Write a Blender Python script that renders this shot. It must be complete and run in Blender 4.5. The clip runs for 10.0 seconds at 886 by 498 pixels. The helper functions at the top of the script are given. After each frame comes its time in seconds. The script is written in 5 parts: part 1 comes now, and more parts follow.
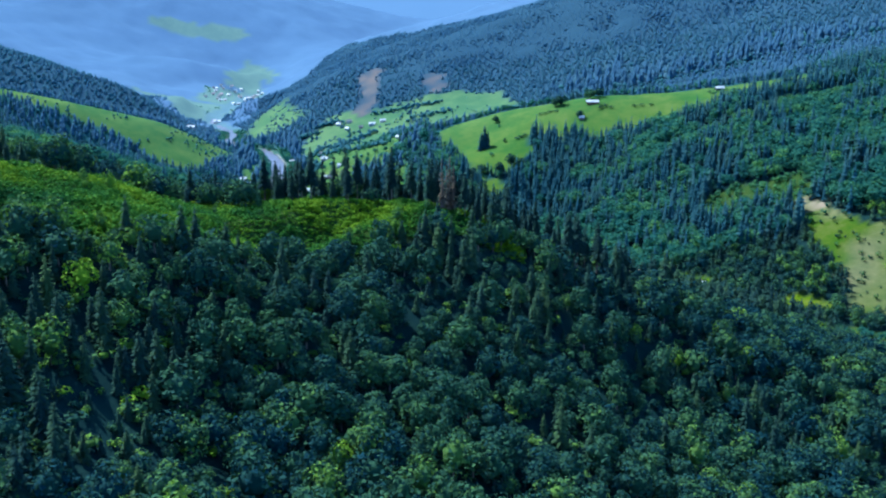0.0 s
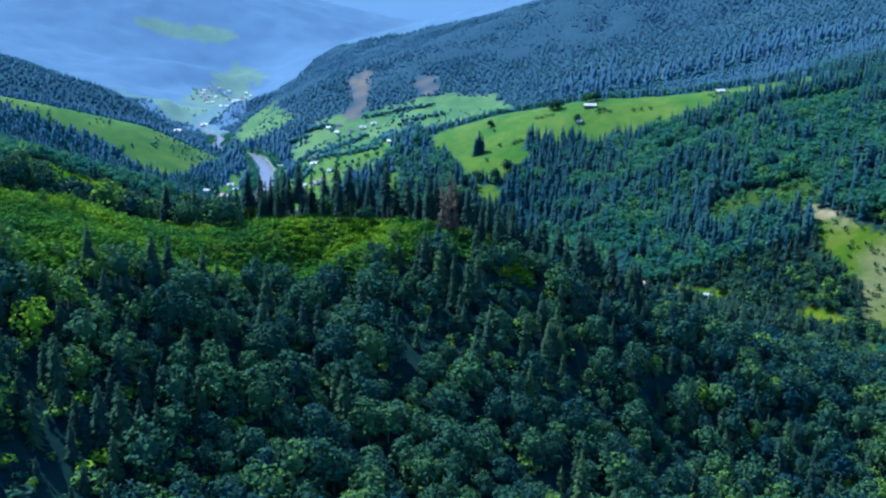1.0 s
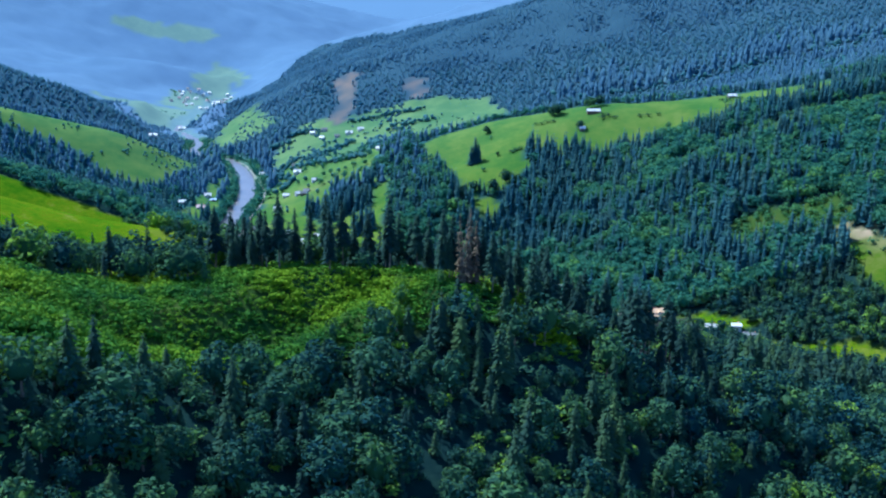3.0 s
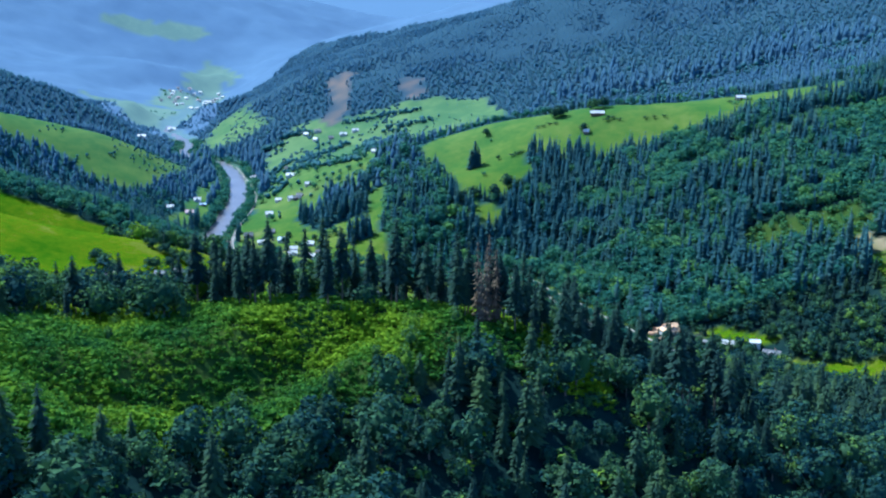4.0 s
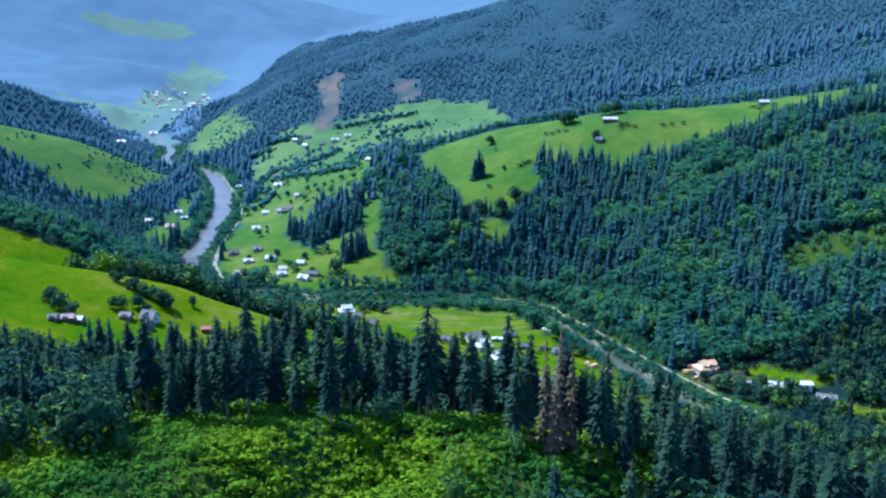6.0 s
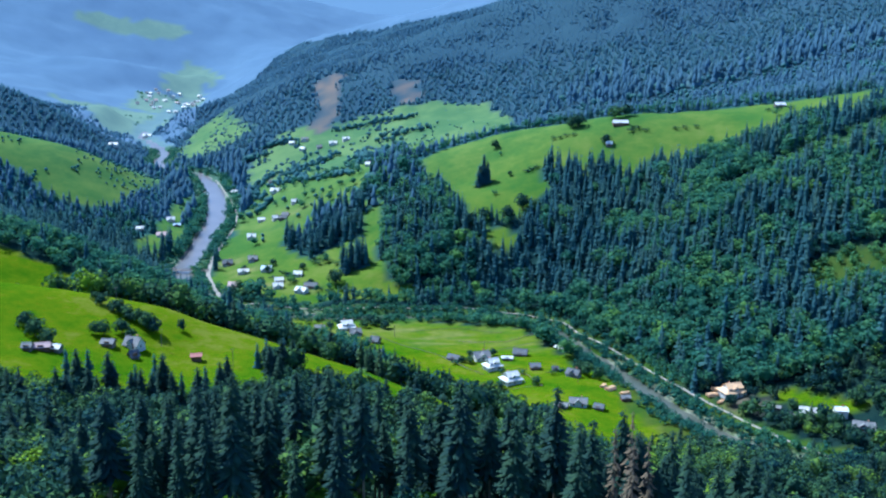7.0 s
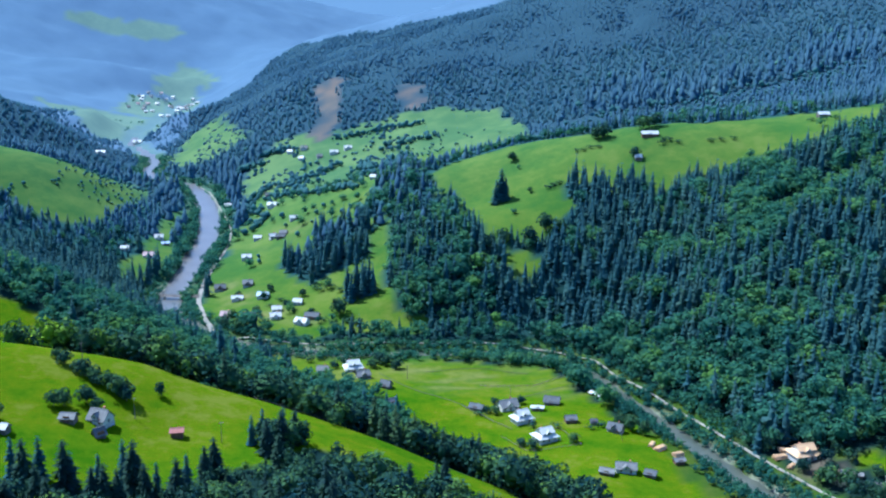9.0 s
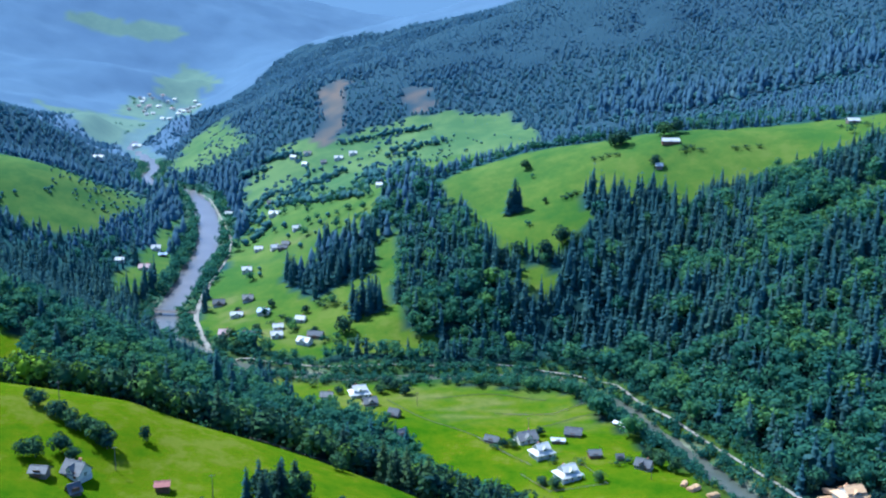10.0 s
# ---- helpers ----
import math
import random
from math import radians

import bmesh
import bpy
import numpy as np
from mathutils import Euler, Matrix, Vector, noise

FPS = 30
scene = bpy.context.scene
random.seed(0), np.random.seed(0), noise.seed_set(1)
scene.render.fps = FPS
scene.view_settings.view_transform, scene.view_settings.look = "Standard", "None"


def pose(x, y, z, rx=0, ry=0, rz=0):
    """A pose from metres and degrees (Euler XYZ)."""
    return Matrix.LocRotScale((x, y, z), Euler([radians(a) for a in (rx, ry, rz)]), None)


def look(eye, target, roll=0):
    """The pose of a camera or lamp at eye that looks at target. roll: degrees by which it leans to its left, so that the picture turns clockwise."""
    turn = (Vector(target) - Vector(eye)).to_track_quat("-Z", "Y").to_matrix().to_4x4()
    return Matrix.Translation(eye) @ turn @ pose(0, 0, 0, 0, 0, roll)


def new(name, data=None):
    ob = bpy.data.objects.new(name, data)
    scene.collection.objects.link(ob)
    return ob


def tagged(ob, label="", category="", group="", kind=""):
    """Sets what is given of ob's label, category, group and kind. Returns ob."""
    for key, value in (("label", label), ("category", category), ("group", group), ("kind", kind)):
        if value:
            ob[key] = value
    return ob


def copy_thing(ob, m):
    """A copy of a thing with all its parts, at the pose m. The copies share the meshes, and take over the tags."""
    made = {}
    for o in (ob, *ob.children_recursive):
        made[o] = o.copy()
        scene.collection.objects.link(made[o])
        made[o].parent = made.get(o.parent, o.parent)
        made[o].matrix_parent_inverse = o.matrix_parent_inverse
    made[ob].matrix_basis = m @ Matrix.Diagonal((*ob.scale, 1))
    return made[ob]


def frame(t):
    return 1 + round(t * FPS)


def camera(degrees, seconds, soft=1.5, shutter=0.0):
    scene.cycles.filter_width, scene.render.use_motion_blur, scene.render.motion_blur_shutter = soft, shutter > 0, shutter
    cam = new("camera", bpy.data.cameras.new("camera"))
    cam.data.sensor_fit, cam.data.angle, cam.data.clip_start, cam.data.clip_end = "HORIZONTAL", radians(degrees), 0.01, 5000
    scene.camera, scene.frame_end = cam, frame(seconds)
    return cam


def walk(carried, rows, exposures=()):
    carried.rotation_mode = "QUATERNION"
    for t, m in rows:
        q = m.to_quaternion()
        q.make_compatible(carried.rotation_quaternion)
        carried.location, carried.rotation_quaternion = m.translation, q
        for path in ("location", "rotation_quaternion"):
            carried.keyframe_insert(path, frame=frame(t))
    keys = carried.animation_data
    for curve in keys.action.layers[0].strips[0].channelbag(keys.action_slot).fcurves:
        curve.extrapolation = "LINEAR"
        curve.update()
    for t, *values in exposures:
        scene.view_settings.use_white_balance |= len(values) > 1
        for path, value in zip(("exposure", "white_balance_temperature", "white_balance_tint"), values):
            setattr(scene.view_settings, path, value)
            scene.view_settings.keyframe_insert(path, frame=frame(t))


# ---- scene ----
# the camera and its way
cam = camera(49.4, 10.0, soft=2.2)
METRES, EYE, TILT, LEAN, TURN = 360.0, 180.0, -12.0, 0.0, 0.0
ROWS = [
    (0.0, 0.0, 0.0, 0.0, -0.0, 0.0, -0.0),
    (0.5, -0.0055, 0.0415, 0.0105, -0.35, 0.04, 0.1),
    (1.0, -0.0104, 0.0877, 0.0218, -0.59, 0.05, 0.15),
    (1.5, -0.0163, 0.1366, 0.0335, -0.85, 0.01, 0.17),
    (2.0, -0.0223, 0.1855, 0.045, -1.1, 0.02, 0.21),
    (2.5, -0.0285, 0.2337, 0.0562, -1.33, 0.03, 0.24),
    (4.0, -0.0463, 0.3775, 0.0903, -1.97, -0.08, 0.25),
    (4.5, -0.0527, 0.4259, 0.1015, -2.17, -0.1, 0.31),
    (5.0, -0.0579, 0.4737, 0.1127, -2.33, -0.12, 0.37),
    (5.5, -0.0634, 0.5225, 0.1245, -2.48, -0.14, 0.4),
    (7.0, -0.08, 0.6676, 0.1606, -2.81, -0.23, 0.48),
    (7.5, -0.086, 0.7166, 0.1725, -2.85, -0.24, 0.52),
    (8.0, -0.0926, 0.7657, 0.1844, -2.9, -0.22, 0.49),
    (8.5, -0.0989, 0.8149, 0.1961, -2.98, -0.21, 0.48),
    (9.0, -0.1051, 0.8644, 0.2088, -3.0, -0.22, 0.45),
    (9.5, -0.1086, 0.915, 0.2214, -2.93, -0.2, 0.45),
    (10.0, -0.112, 0.9655, 0.2343, -2.76, -0.19, 0.38),
]
walk(cam, [(t, pose(0, 0, EYE, TILT, LEAN, TURN) @ pose(METRES * x, METRES * y, METRES * z, 90 + pitch, roll, yaw)) for t, x, y, z, yaw, pitch, roll in ROWS],
     exposures=[(0.0, 1.03, 4400, 8), (4.0, 1.0, 4480, 8), (8.0, 1.0, 4600, 8), (10.0, 1.0, 4600, 8)])

# ---- daylight ----
SUN_SIDE, SUN_HIGH = 50.0, 54.0          # degrees to the left of straight ahead, and above the horizon
world = bpy.data.worlds.new("sky")
scene.world = world
world.use_nodes = True
wn = world.node_tree.nodes
sky = wn.new("ShaderNodeTexSky")
sky.sky_type, sky.sun_disc = "NISHITA", False
sky.sun_elevation, sky.sun_rotation = radians(SUN_HIGH), radians(-SUN_SIDE)
sky.air_density, sky.dust_density, sky.ozone_density = 1.0, 1.0, 4.0
wn["Background"].inputs["Strength"].default_value = 0.118
world.node_tree.links.new(sky.outputs["Color"], wn["Background"].inputs["Color"])
sun_data = bpy.data.lights.new("sun", "SUN")
sun_data.energy, sun_data.angle, sun_data.color = 5.0, radians(0.6), (1.0, 0.90, 0.69)
sun = new("sun", sun_data)
sun.matrix_world = look((-SUN_SIDE, 60, 60), (-SUN_SIDE + math.sin(radians(SUN_SIDE)) * 10, 60 - math.cos(radians(SUN_SIDE)) * 10, 60 - math.tan(radians(SUN_HIGH)) * 10))


# ---- materials ----
def nodes_of(name, rough=0.8):
    m = bpy.data.materials.new(name)
    m.use_nodes = True
    nt = m.node_tree
    b = nt.nodes["Principled BSDF"]
    b.inputs["Roughness"].default_value = rough
    b.inputs["Specular IOR Level"].default_value = 0.25
    return m, nt, b


def ramp(nt, fac, stops):
    r = nt.nodes.new("ShaderNodeValToRGB")
    while len(r.color_ramp.elements) < len(stops):
        r.color_ramp.elements.new(0.5)
    for e, (p, c) in zip(r.color_ramp.elements, stops):
        e.position, e.color = p, (*c, 1)
    nt.links.new(fac, r.inputs[0])
    return r.outputs[0]


def grain(nt, scale, detail=4.0, rough=0.6):
    g = nt.nodes.new("ShaderNodeNewGeometry")
    n = nt.nodes.new("ShaderNodeTexNoise")
    n.inputs["Scale"].default_value, n.inputs["Detail"].default_value, n.inputs["Roughness"].default_value = scale, detail, rough
    nt.links.new(g.outputs["Position"], n.inputs["Vector"])
    return n.outputs["Fac"]


def maths(nt, op, a, b):
    m = nt.nodes.new("ShaderNodeMath")
    m.operation = op
    for k, v in ((0, a), (1, b)):
        if isinstance(v, (int, float)):
            m.inputs[k].default_value = v
        else:
            nt.links.new(v, m.inputs[k])
    return m.outputs[0]


def blend(nt, fac, a, b, mode="MIX"):
    m = nt.nodes.new("ShaderNodeMix")
    m.data_type, m.blend_type = "RGBA", mode
    for k, v in ((0, fac), (6, a), (7, b)):
        if isinstance(v, (int, float)):
            m.inputs[k].default_value = v
        elif isinstance(v, tuple):
            m.inputs[k].default_value = (*v, 1)
        else:
            nt.links.new(v, m.inputs[k])
    return m.outputs[2]


def relief(nt, b, fac, strength, distance):
    bump = nt.nodes.new("ShaderNodeBump")
    bump.inputs["Strength"].default_value, bump.inputs["Distance"].default_value = strength, distance
    nt.links.new(fac, bump.inputs["Height"])
    nt.links.new(bump.outputs[0], b.inputs["Normal"])


def foliage(name, dark, mid, light, through_light=0.3):
    """Leaves or needles: a tone of its own for each tree, varied from tuft to tuft."""
    m, nt, b = nodes_of(name, 0.75)
    b.inputs["Specular IOR Level"].default_value = 0.02
    tint = nt.nodes.new("ShaderNodeAttribute")
    tint.attribute_name = "tint"
    info = nt.nodes.new("ShaderNodeObjectInfo")
    geo = nt.nodes.new("ShaderNodeNewGeometry")
    one = maths(nt, "ADD", tint.outputs["Fac"], maths(nt, "MULTIPLY", info.outputs["Random"], 0.35))
    two = maths(nt, "ADD", one, maths(nt, "MULTIPLY", geo.outputs["Random Per Island"], 0.45))
    col = ramp(nt, maths(nt, "SUBTRACT", two, 0.32), [(0.0, dark), (0.5, mid), (1.0, light)])
    nt.links.new(col, b.inputs["Base Color"])
    t = nt.nodes.new("ShaderNodeBsdfTranslucent")
    nt.links.new(col, t.inputs["Color"])
    mix = nt.nodes.new("ShaderNodeMixShader")
    mix.inputs[0].default_value = through_light
    nt.links.new(b.outputs[0], mix.inputs[1])
    nt.links.new(t.outputs[0], mix.inputs[2])
    nt.links.new(mix.outputs[0], nt.nodes["Material Output"].inputs["Surface"])
    return m


def surface(name, a, c, rough=0.8, scale=1.0, bump=0.3, metal=0.0):
    """A plain material of two tones with grain at two scales."""
    m, nt, b = nodes_of(name, rough)
    n1, n2 = grain(nt, scale), grain(nt, scale * 9, 3)
    f = maths(nt, "ADD", maths(nt, "MULTIPLY", n1, 0.65), maths(nt, "MULTIPLY", n2, 0.35))
    nt.links.new(ramp(nt, f, [(0.3, a), (0.7, c)]), b.inputs["Base Color"])
    b.inputs["Metallic"].default_value = metal
    relief(nt, b, n2, bump, 0.05)
    return m


SPRUCE = foliage("spruce_needles", (0.020, 0.043, 0.042), (0.036, 0.070, 0.044), (0.066, 0.110, 0.040), 0.28)
LEAF = foliage("broad_leaves", (0.013, 0.039, 0.044), (0.054, 0.108, 0.042), (0.170, 0.275, 0.012), 0.15)
SHRUB = foliage("shrub_leaves", (0.024, 0.078, 0.022), (0.064, 0.150, 0.012), (0.150, 0.236, 0.004), 0.22)
# the same foliage farther off: haze put into bluer, paler, low-contrast colours
HAZY_HILL_SPRUCE = foliage("hazy_hillside_spruce", (0.050, 0.120, 0.152), (0.064, 0.144, 0.158), (0.092, 0.168, 0.142), 0.55)
HAZY_HILL_LEAF = foliage("hazy_hillside_leaves", (0.042, 0.124, 0.098), (0.068, 0.170, 0.098), (0.130, 0.255, 0.064), 0.5)
HAZY_UPPER_SPRUCE = foliage("hazy_upper_valley_spruce", (0.078, 0.150, 0.225), (0.092, 0.170, 0.235), (0.116, 0.200, 0.230), 0.5)
HAZY_UPPER_LEAF = foliage("hazy_upper_valley_leaves", (0.086, 0.185, 0.205), (0.108, 0.220, 0.205), (0.140, 0.262, 0.190), 0.5)
HAZY_FOREST = foliage("hazy_mountain_forest", (0.110, 0.205, 0.272), (0.120, 0.222, 0.280), (0.136, 0.246, 0.270), 0.75)
HAZY_HIGH_FOREST = foliage("hazy_high_mountain_forest", (0.120, 0.215, 0.300), (0.128, 0.226, 0.306), (0.138, 0.242, 0.300), 0.75)
DEAD = foliage("dead_needles", (0.095, 0.078, 0.052), (0.125, 0.100, 0.068), (0.150, 0.122, 0.084), 0.15)
BARK = surface("bark", (0.09, 0.075, 0.06), (0.20, 0.165, 0.13), 0.9, 2.0)
PLASTER = surface("white_plaster", (0.54, 0.52, 0.45), (0.70, 0.68, 0.60), 0.8, 0.6, 0.1)
TIMBER = surface("weathered_timber", (0.10, 0.085, 0.075), (0.22, 0.19, 0.165), 0.85, 1.2)
BROWN_WOOD = surface("brown_boards", (0.10, 0.055, 0.035), (0.19, 0.11, 0.07), 0.8, 1.2)
FRESH_WOOD = surface("fresh_sawn_timber", (0.50, 0.30, 0.15), (0.68, 0.46, 0.26), 0.75, 0.8)
WHITE_ROOF = surface("white_sheet_roof", (0.44, 0.44, 0.42), (0.58, 0.57, 0.54), 0.6, 0.7, 0.1)
GREY_ROOF = surface("grey_slate_roof", (0.11, 0.11, 0.115), (0.23, 0.23, 0.225), 0.75, 0.9)
DARK_ROOF = surface("dark_shingle_roof", (0.07, 0.075, 0.085), (0.15, 0.155, 0.165), 0.8, 0.9)
RED_ROOF = surface("dull_red_roof", (0.24, 0.085, 0.075), (0.36, 0.14, 0.12), 0.7, 0.9)
PINK_ROOF = surface("faded_pink_roof", (0.40, 0.27, 0.26), (0.52, 0.38, 0.36), 0.7, 0.9)
BLUE_ROOF = surface("pale_blue_roof", (0.34, 0.44, 0.56), (0.48, 0.56, 0.66), 0.5, 0.9)
ROAD = surface("pale_dirt_road", (0.19, 0.175, 0.15), (0.27, 0.25, 0.22), 0.95, 0.3)
TRACK = surface("trodden_track", (0.035, 0.065, 0.006), (0.075, 0.095, 0.020), 0.95, 0.5)
CONCRETE = surface("concrete", (0.40, 0.39, 0.37), (0.55, 0.54, 0.51), 0.9, 0.8)
BRICK_RED = surface("brick", (0.30, 0.12, 0.08), (0.42, 0.18, 0.12), 0.9, 2.0)
GLASS, _nt, _b = nodes_of("window_glass", 0.05)
_b.inputs["Base Color"].default_value = (0.03, 0.04, 0.05, 1)
_b.inputs["Specular IOR Level"].default_value = 0.6

WATER, _nt, _b = nodes_of("river_water", 0.3)
_n = grain(_nt, 0.05)
_deep = ramp(_nt, _n, [(0.35, (0.055, 0.065, 0.050)), (0.65, (0.090, 0.095, 0.075))])
_shoal_and_sky = ramp(_nt, _n, [(0.35, (0.088, 0.083, 0.082)), (0.65, (0.125, 0.116, 0.112))])
_pos = _nt.nodes.new("ShaderNodeSeparateXYZ")
_nt.links.new(_nt.nodes.new("ShaderNodeNewGeometry").outputs["Position"], _pos.inputs[0])
_up = _nt.nodes.new("ShaderNodeMapRange")          # paler upstream of the bridge: gravel shoals, and sky reflection put into the colour
_up.inputs["From Min"].default_value, _up.inputs["From Max"].default_value = 930, 1060
_nt.links.new(_pos.outputs["Y"], _up.inputs["Value"])
_nt.links.new(blend(_nt, _up.outputs[0], _deep, _shoal_and_sky), _b.inputs["Base Color"])
_b.inputs["Specular IOR Level"].default_value = 0.5
relief(_nt, _b, grain(_nt, 0.9, 5), 0.25, 0.25)

GROUND, _nt, _b = nodes_of("land_cover", 0.95)
_b.inputs["Specular IOR Level"].default_value = 0.0
_at = _nt.nodes.new("ShaderNodeAttribute")
_at.attribute_name = "cover"
_sep = _nt.nodes.new("ShaderNodeSeparateColor")
_nt.links.new(_at.outputs["Color"], _sep.inputs[0])
_wide, _fine, _tuft = grain(_nt, 0.022, 6, 0.7), grain(_nt, 0.14, 6, 0.7), grain(_nt, 0.8, 5, 0.7)
_grass = ramp(_nt, maths(_nt, "ADD", maths(_nt, "MULTIPLY", _wide, 0.6), maths(_nt, "MULTIPLY", _fine, 0.4)),
              [(0.38, (0.034, 0.088, 0.0)), (0.46, (0.064, 0.112, 0.0)), (0.53, (0.092, 0.124, 0.0)), (0.60, (0.130, 0.142, 0.016))])
_grass = blend(_nt, maths(_nt, "MULTIPLY", _tuft, 0.5), _grass, (0.034, 0.088, 0.0))
# forest floor taken down to navy, with the trees' shade in its colour
_shaded_duff = ramp(_nt, _fine, [(0.3, (0.007, 0.018, 0.020)), (0.7, (0.016, 0.034, 0.026))])
# Alpha mixes distance haze into the floor's colour
_shaded_duff = blend(_nt, _at.outputs["Alpha"], _shaded_duff, (0.034, 0.086, 0.090))
_soil = ramp(_nt, _fine, [(0.3, (0.24, 0.16, 0.11)), (0.7, (0.34, 0.25, 0.17))])
_stone = ramp(_nt, _tuft, [(0.3, (0.26, 0.25, 0.22)), (0.7, (0.46, 0.44, 0.40))])
# and into the grass, bluer the farther it lies
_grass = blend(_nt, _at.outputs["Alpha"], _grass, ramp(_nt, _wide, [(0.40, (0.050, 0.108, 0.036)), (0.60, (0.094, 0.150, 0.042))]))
_c = blend(_nt, _sep.outputs[0], _shaded_duff, _grass)
_c = blend(_nt, _sep.outputs[1], _c, _soil)
_c = blend(_nt, _sep.outputs[2], _c, _stone)
_nt.links.new(_c, _b.inputs["Base Color"])
relief(_nt, _b, _tuft, 0.6, 0.3)
def far_land(name, wood_a, wood_b, grass_a, grass_b, air=()):
    m, nt, b = nodes_of(name, 1.0)
    b.inputs["Specular IOR Level"].default_value = 0.0
    at = nt.nodes.new("ShaderNodeAttribute")
    at.attribute_name = "cover"
    sep = nt.nodes.new("ShaderNodeSeparateColor")
    nt.links.new(at.outputs["Color"], sep.inputs[0])
    f = grain(nt, 0.006, 6)
    g = maths(nt, "ADD", maths(nt, "MULTIPLY", grain(nt, 0.05, 5), 0.45), maths(nt, "MULTIPLY", grain(nt, 0.013, 4), 0.55))
    c = blend(nt, sep.outputs[0], ramp(nt, f, [(0.3, wood_a), (0.7, wood_b)]), ramp(nt, g, [(0.42, grass_a), (0.58, grass_b)]))
    c = blend(nt, sep.outputs[1], c, ramp(nt, g, [(0.3, (0.092, 0.094, 0.090)), (0.7, (0.165, 0.122, 0.094))]))
    nt.links.new(c, b.inputs["Base Color"])
    # air: haze as a glow of the land itself, one colour for wood, one for grass
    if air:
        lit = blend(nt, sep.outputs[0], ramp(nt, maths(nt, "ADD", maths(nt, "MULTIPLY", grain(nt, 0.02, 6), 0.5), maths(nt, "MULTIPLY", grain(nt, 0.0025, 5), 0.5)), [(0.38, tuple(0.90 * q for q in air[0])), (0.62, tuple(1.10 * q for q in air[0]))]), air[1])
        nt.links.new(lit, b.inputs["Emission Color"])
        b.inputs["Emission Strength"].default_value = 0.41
    return m


# haze tinted into the slope's wood and grass colours
HAZY_SLOPE_GROUND = far_land("hazy_mountain_slope", (0.030, 0.058, 0.082), (0.038, 0.070, 0.092), (0.062, 0.120, 0.052), (0.104, 0.164, 0.064))
HAZY_FAR_GROUND = far_land("hazy_distant_land", (0.046, 0.074, 0.108), (0.064, 0.098, 0.134), (0.060, 0.094, 0.064), (0.080, 0.118, 0.076), ((0.128, 0.185, 0.272), (0.160, 0.228, 0.215)))          # so far off that haze is painted in: blue tones and a lit-air glow
# sunlit haze over the farthest range, put in as a pale blue glow
HAZE_RANGE, _nt, _b = nodes_of("hazy_range", 1.0)
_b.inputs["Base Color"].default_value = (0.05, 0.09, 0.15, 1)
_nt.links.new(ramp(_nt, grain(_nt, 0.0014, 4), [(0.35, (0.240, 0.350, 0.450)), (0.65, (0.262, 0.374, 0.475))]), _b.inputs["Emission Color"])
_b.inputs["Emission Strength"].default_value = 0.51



def part(name, bm, material, parent, label=""):
    """One mesh under a thing or under a part."""
    me = bpy.data.meshes.new(name)
    bm.to_mesh(me)
    bm.free()
    me.materials.append(material)
    ob = new(name, me)
    ob.parent = parent
    return tagged(ob, label)


# ---- the lie of the land ----
def lattice(x, y, size, seed):
    """Smooth noise between -1 and 1, with cells of that size in metres."""
    gx, gy = np.asarray(x) / size, np.asarray(y) / size
    ix, iy = np.floor(gx), np.floor(gy)
    fx, fy = gx - ix, gy - iy
    fx, fy = fx * fx * (3 - 2 * fx), fy * fy * (3 - 2 * fy)

    def corner(a, b):
        v = np.sin(a * 127.1 + b * 311.7 + seed * 74.7) * 43758.5453
        return (v - np.floor(v)) * 2 - 1
    low = corner(ix, iy) * (1 - fx) + corner(ix + 1, iy) * fx
    high = corner(ix, iy + 1) * (1 - fx) + corner(ix + 1, iy + 1) * fx
    return low * (1 - fy) + high * fy


# lines of the plan (x, y, z): the river, feet, crests and shoulders of the hills
RIVER = [(300, 540, 0), (215, 595, 0), (165, 634, 0), (148, 648, 0), (128, 673, 0), (116, 702, 0), (105, 744, 0), (95, 780, 0), (84, 819, 0), (75, 848, 0), (62, 872, 0), (45, 885, 0), (0, 886, 0),
         (-70, 888, 0), (-115, 897, 0), (-155, 930, 0), (-191, 972, 0), (-204, 1024, 1.7), (-200, 1094, 9.2), (-201, 1158, 14.6), (-208, 1220, 18.9), (-228, 1310, 24.7),
         (-247, 1367, 27.6), (-266, 1410, 29.8), (-293, 1426, 30.6), (-318, 1443, 31.5), (-330, 1485, 33.8), (-334, 1550, 36.2), (-366, 1630, 39.2), (-394, 1688, 41.5), (-406, 1700, 42),
         (-425, 1790, 45.5), (-435, 2034, 58), (-470, 2445, 80)]
FIELD = [(-100, 860, 3), (-60, 848, 3), (-20, 800, 3), (30, 774, 3), (60, 790, 3), (88, 742, 2.5), (60, 700, 4), (110, 640, 5)]
SPUR_EDGE = [(-420, 640, 125), (-300, 660, 108), (-177, 682, 74), (-141, 686, 65), (-113, 690, 54), (-87, 692, 44), (-58, 682, 37.5), (-31, 668, 33), (5, 640, 28), (40, 605, 29), (80, 562, 36)]
SPUR_FIELD = [(-400, 560, 125), (-250, 590, 92), (-128, 636, 62), (-112, 630, 57), (-72, 600, 52), (-40, 570, 46)]
GULLY = [(-300, 735, 66), (-200, 735, 46), (-120, 745, 24), (-60, 735, 12), (-10, 700, 8), (50, 640, 8)]
KNOLL = [(-220, 230, 168), (-140, 270, 144), (-98, 305, 131.5), (-75, 350, 119.5), (-50, 356, 122.5), (-22, 358, 120.5), (0, 356, 117.5), (20, 357, 108), (38, 358, 100),
         (60, 360, 88), (82, 364, 78), (110, 374, 65), (160, 390, 46), (230, 420, 26)]
KNOLL_MID = [(-130, 255, 138), (-98, 268, 131), (-78, 268, 123), (-72, 311, 119), (-54, 328, 112), (-36, 325, 107), (-20, 310, 102), (5, 322, 99)]
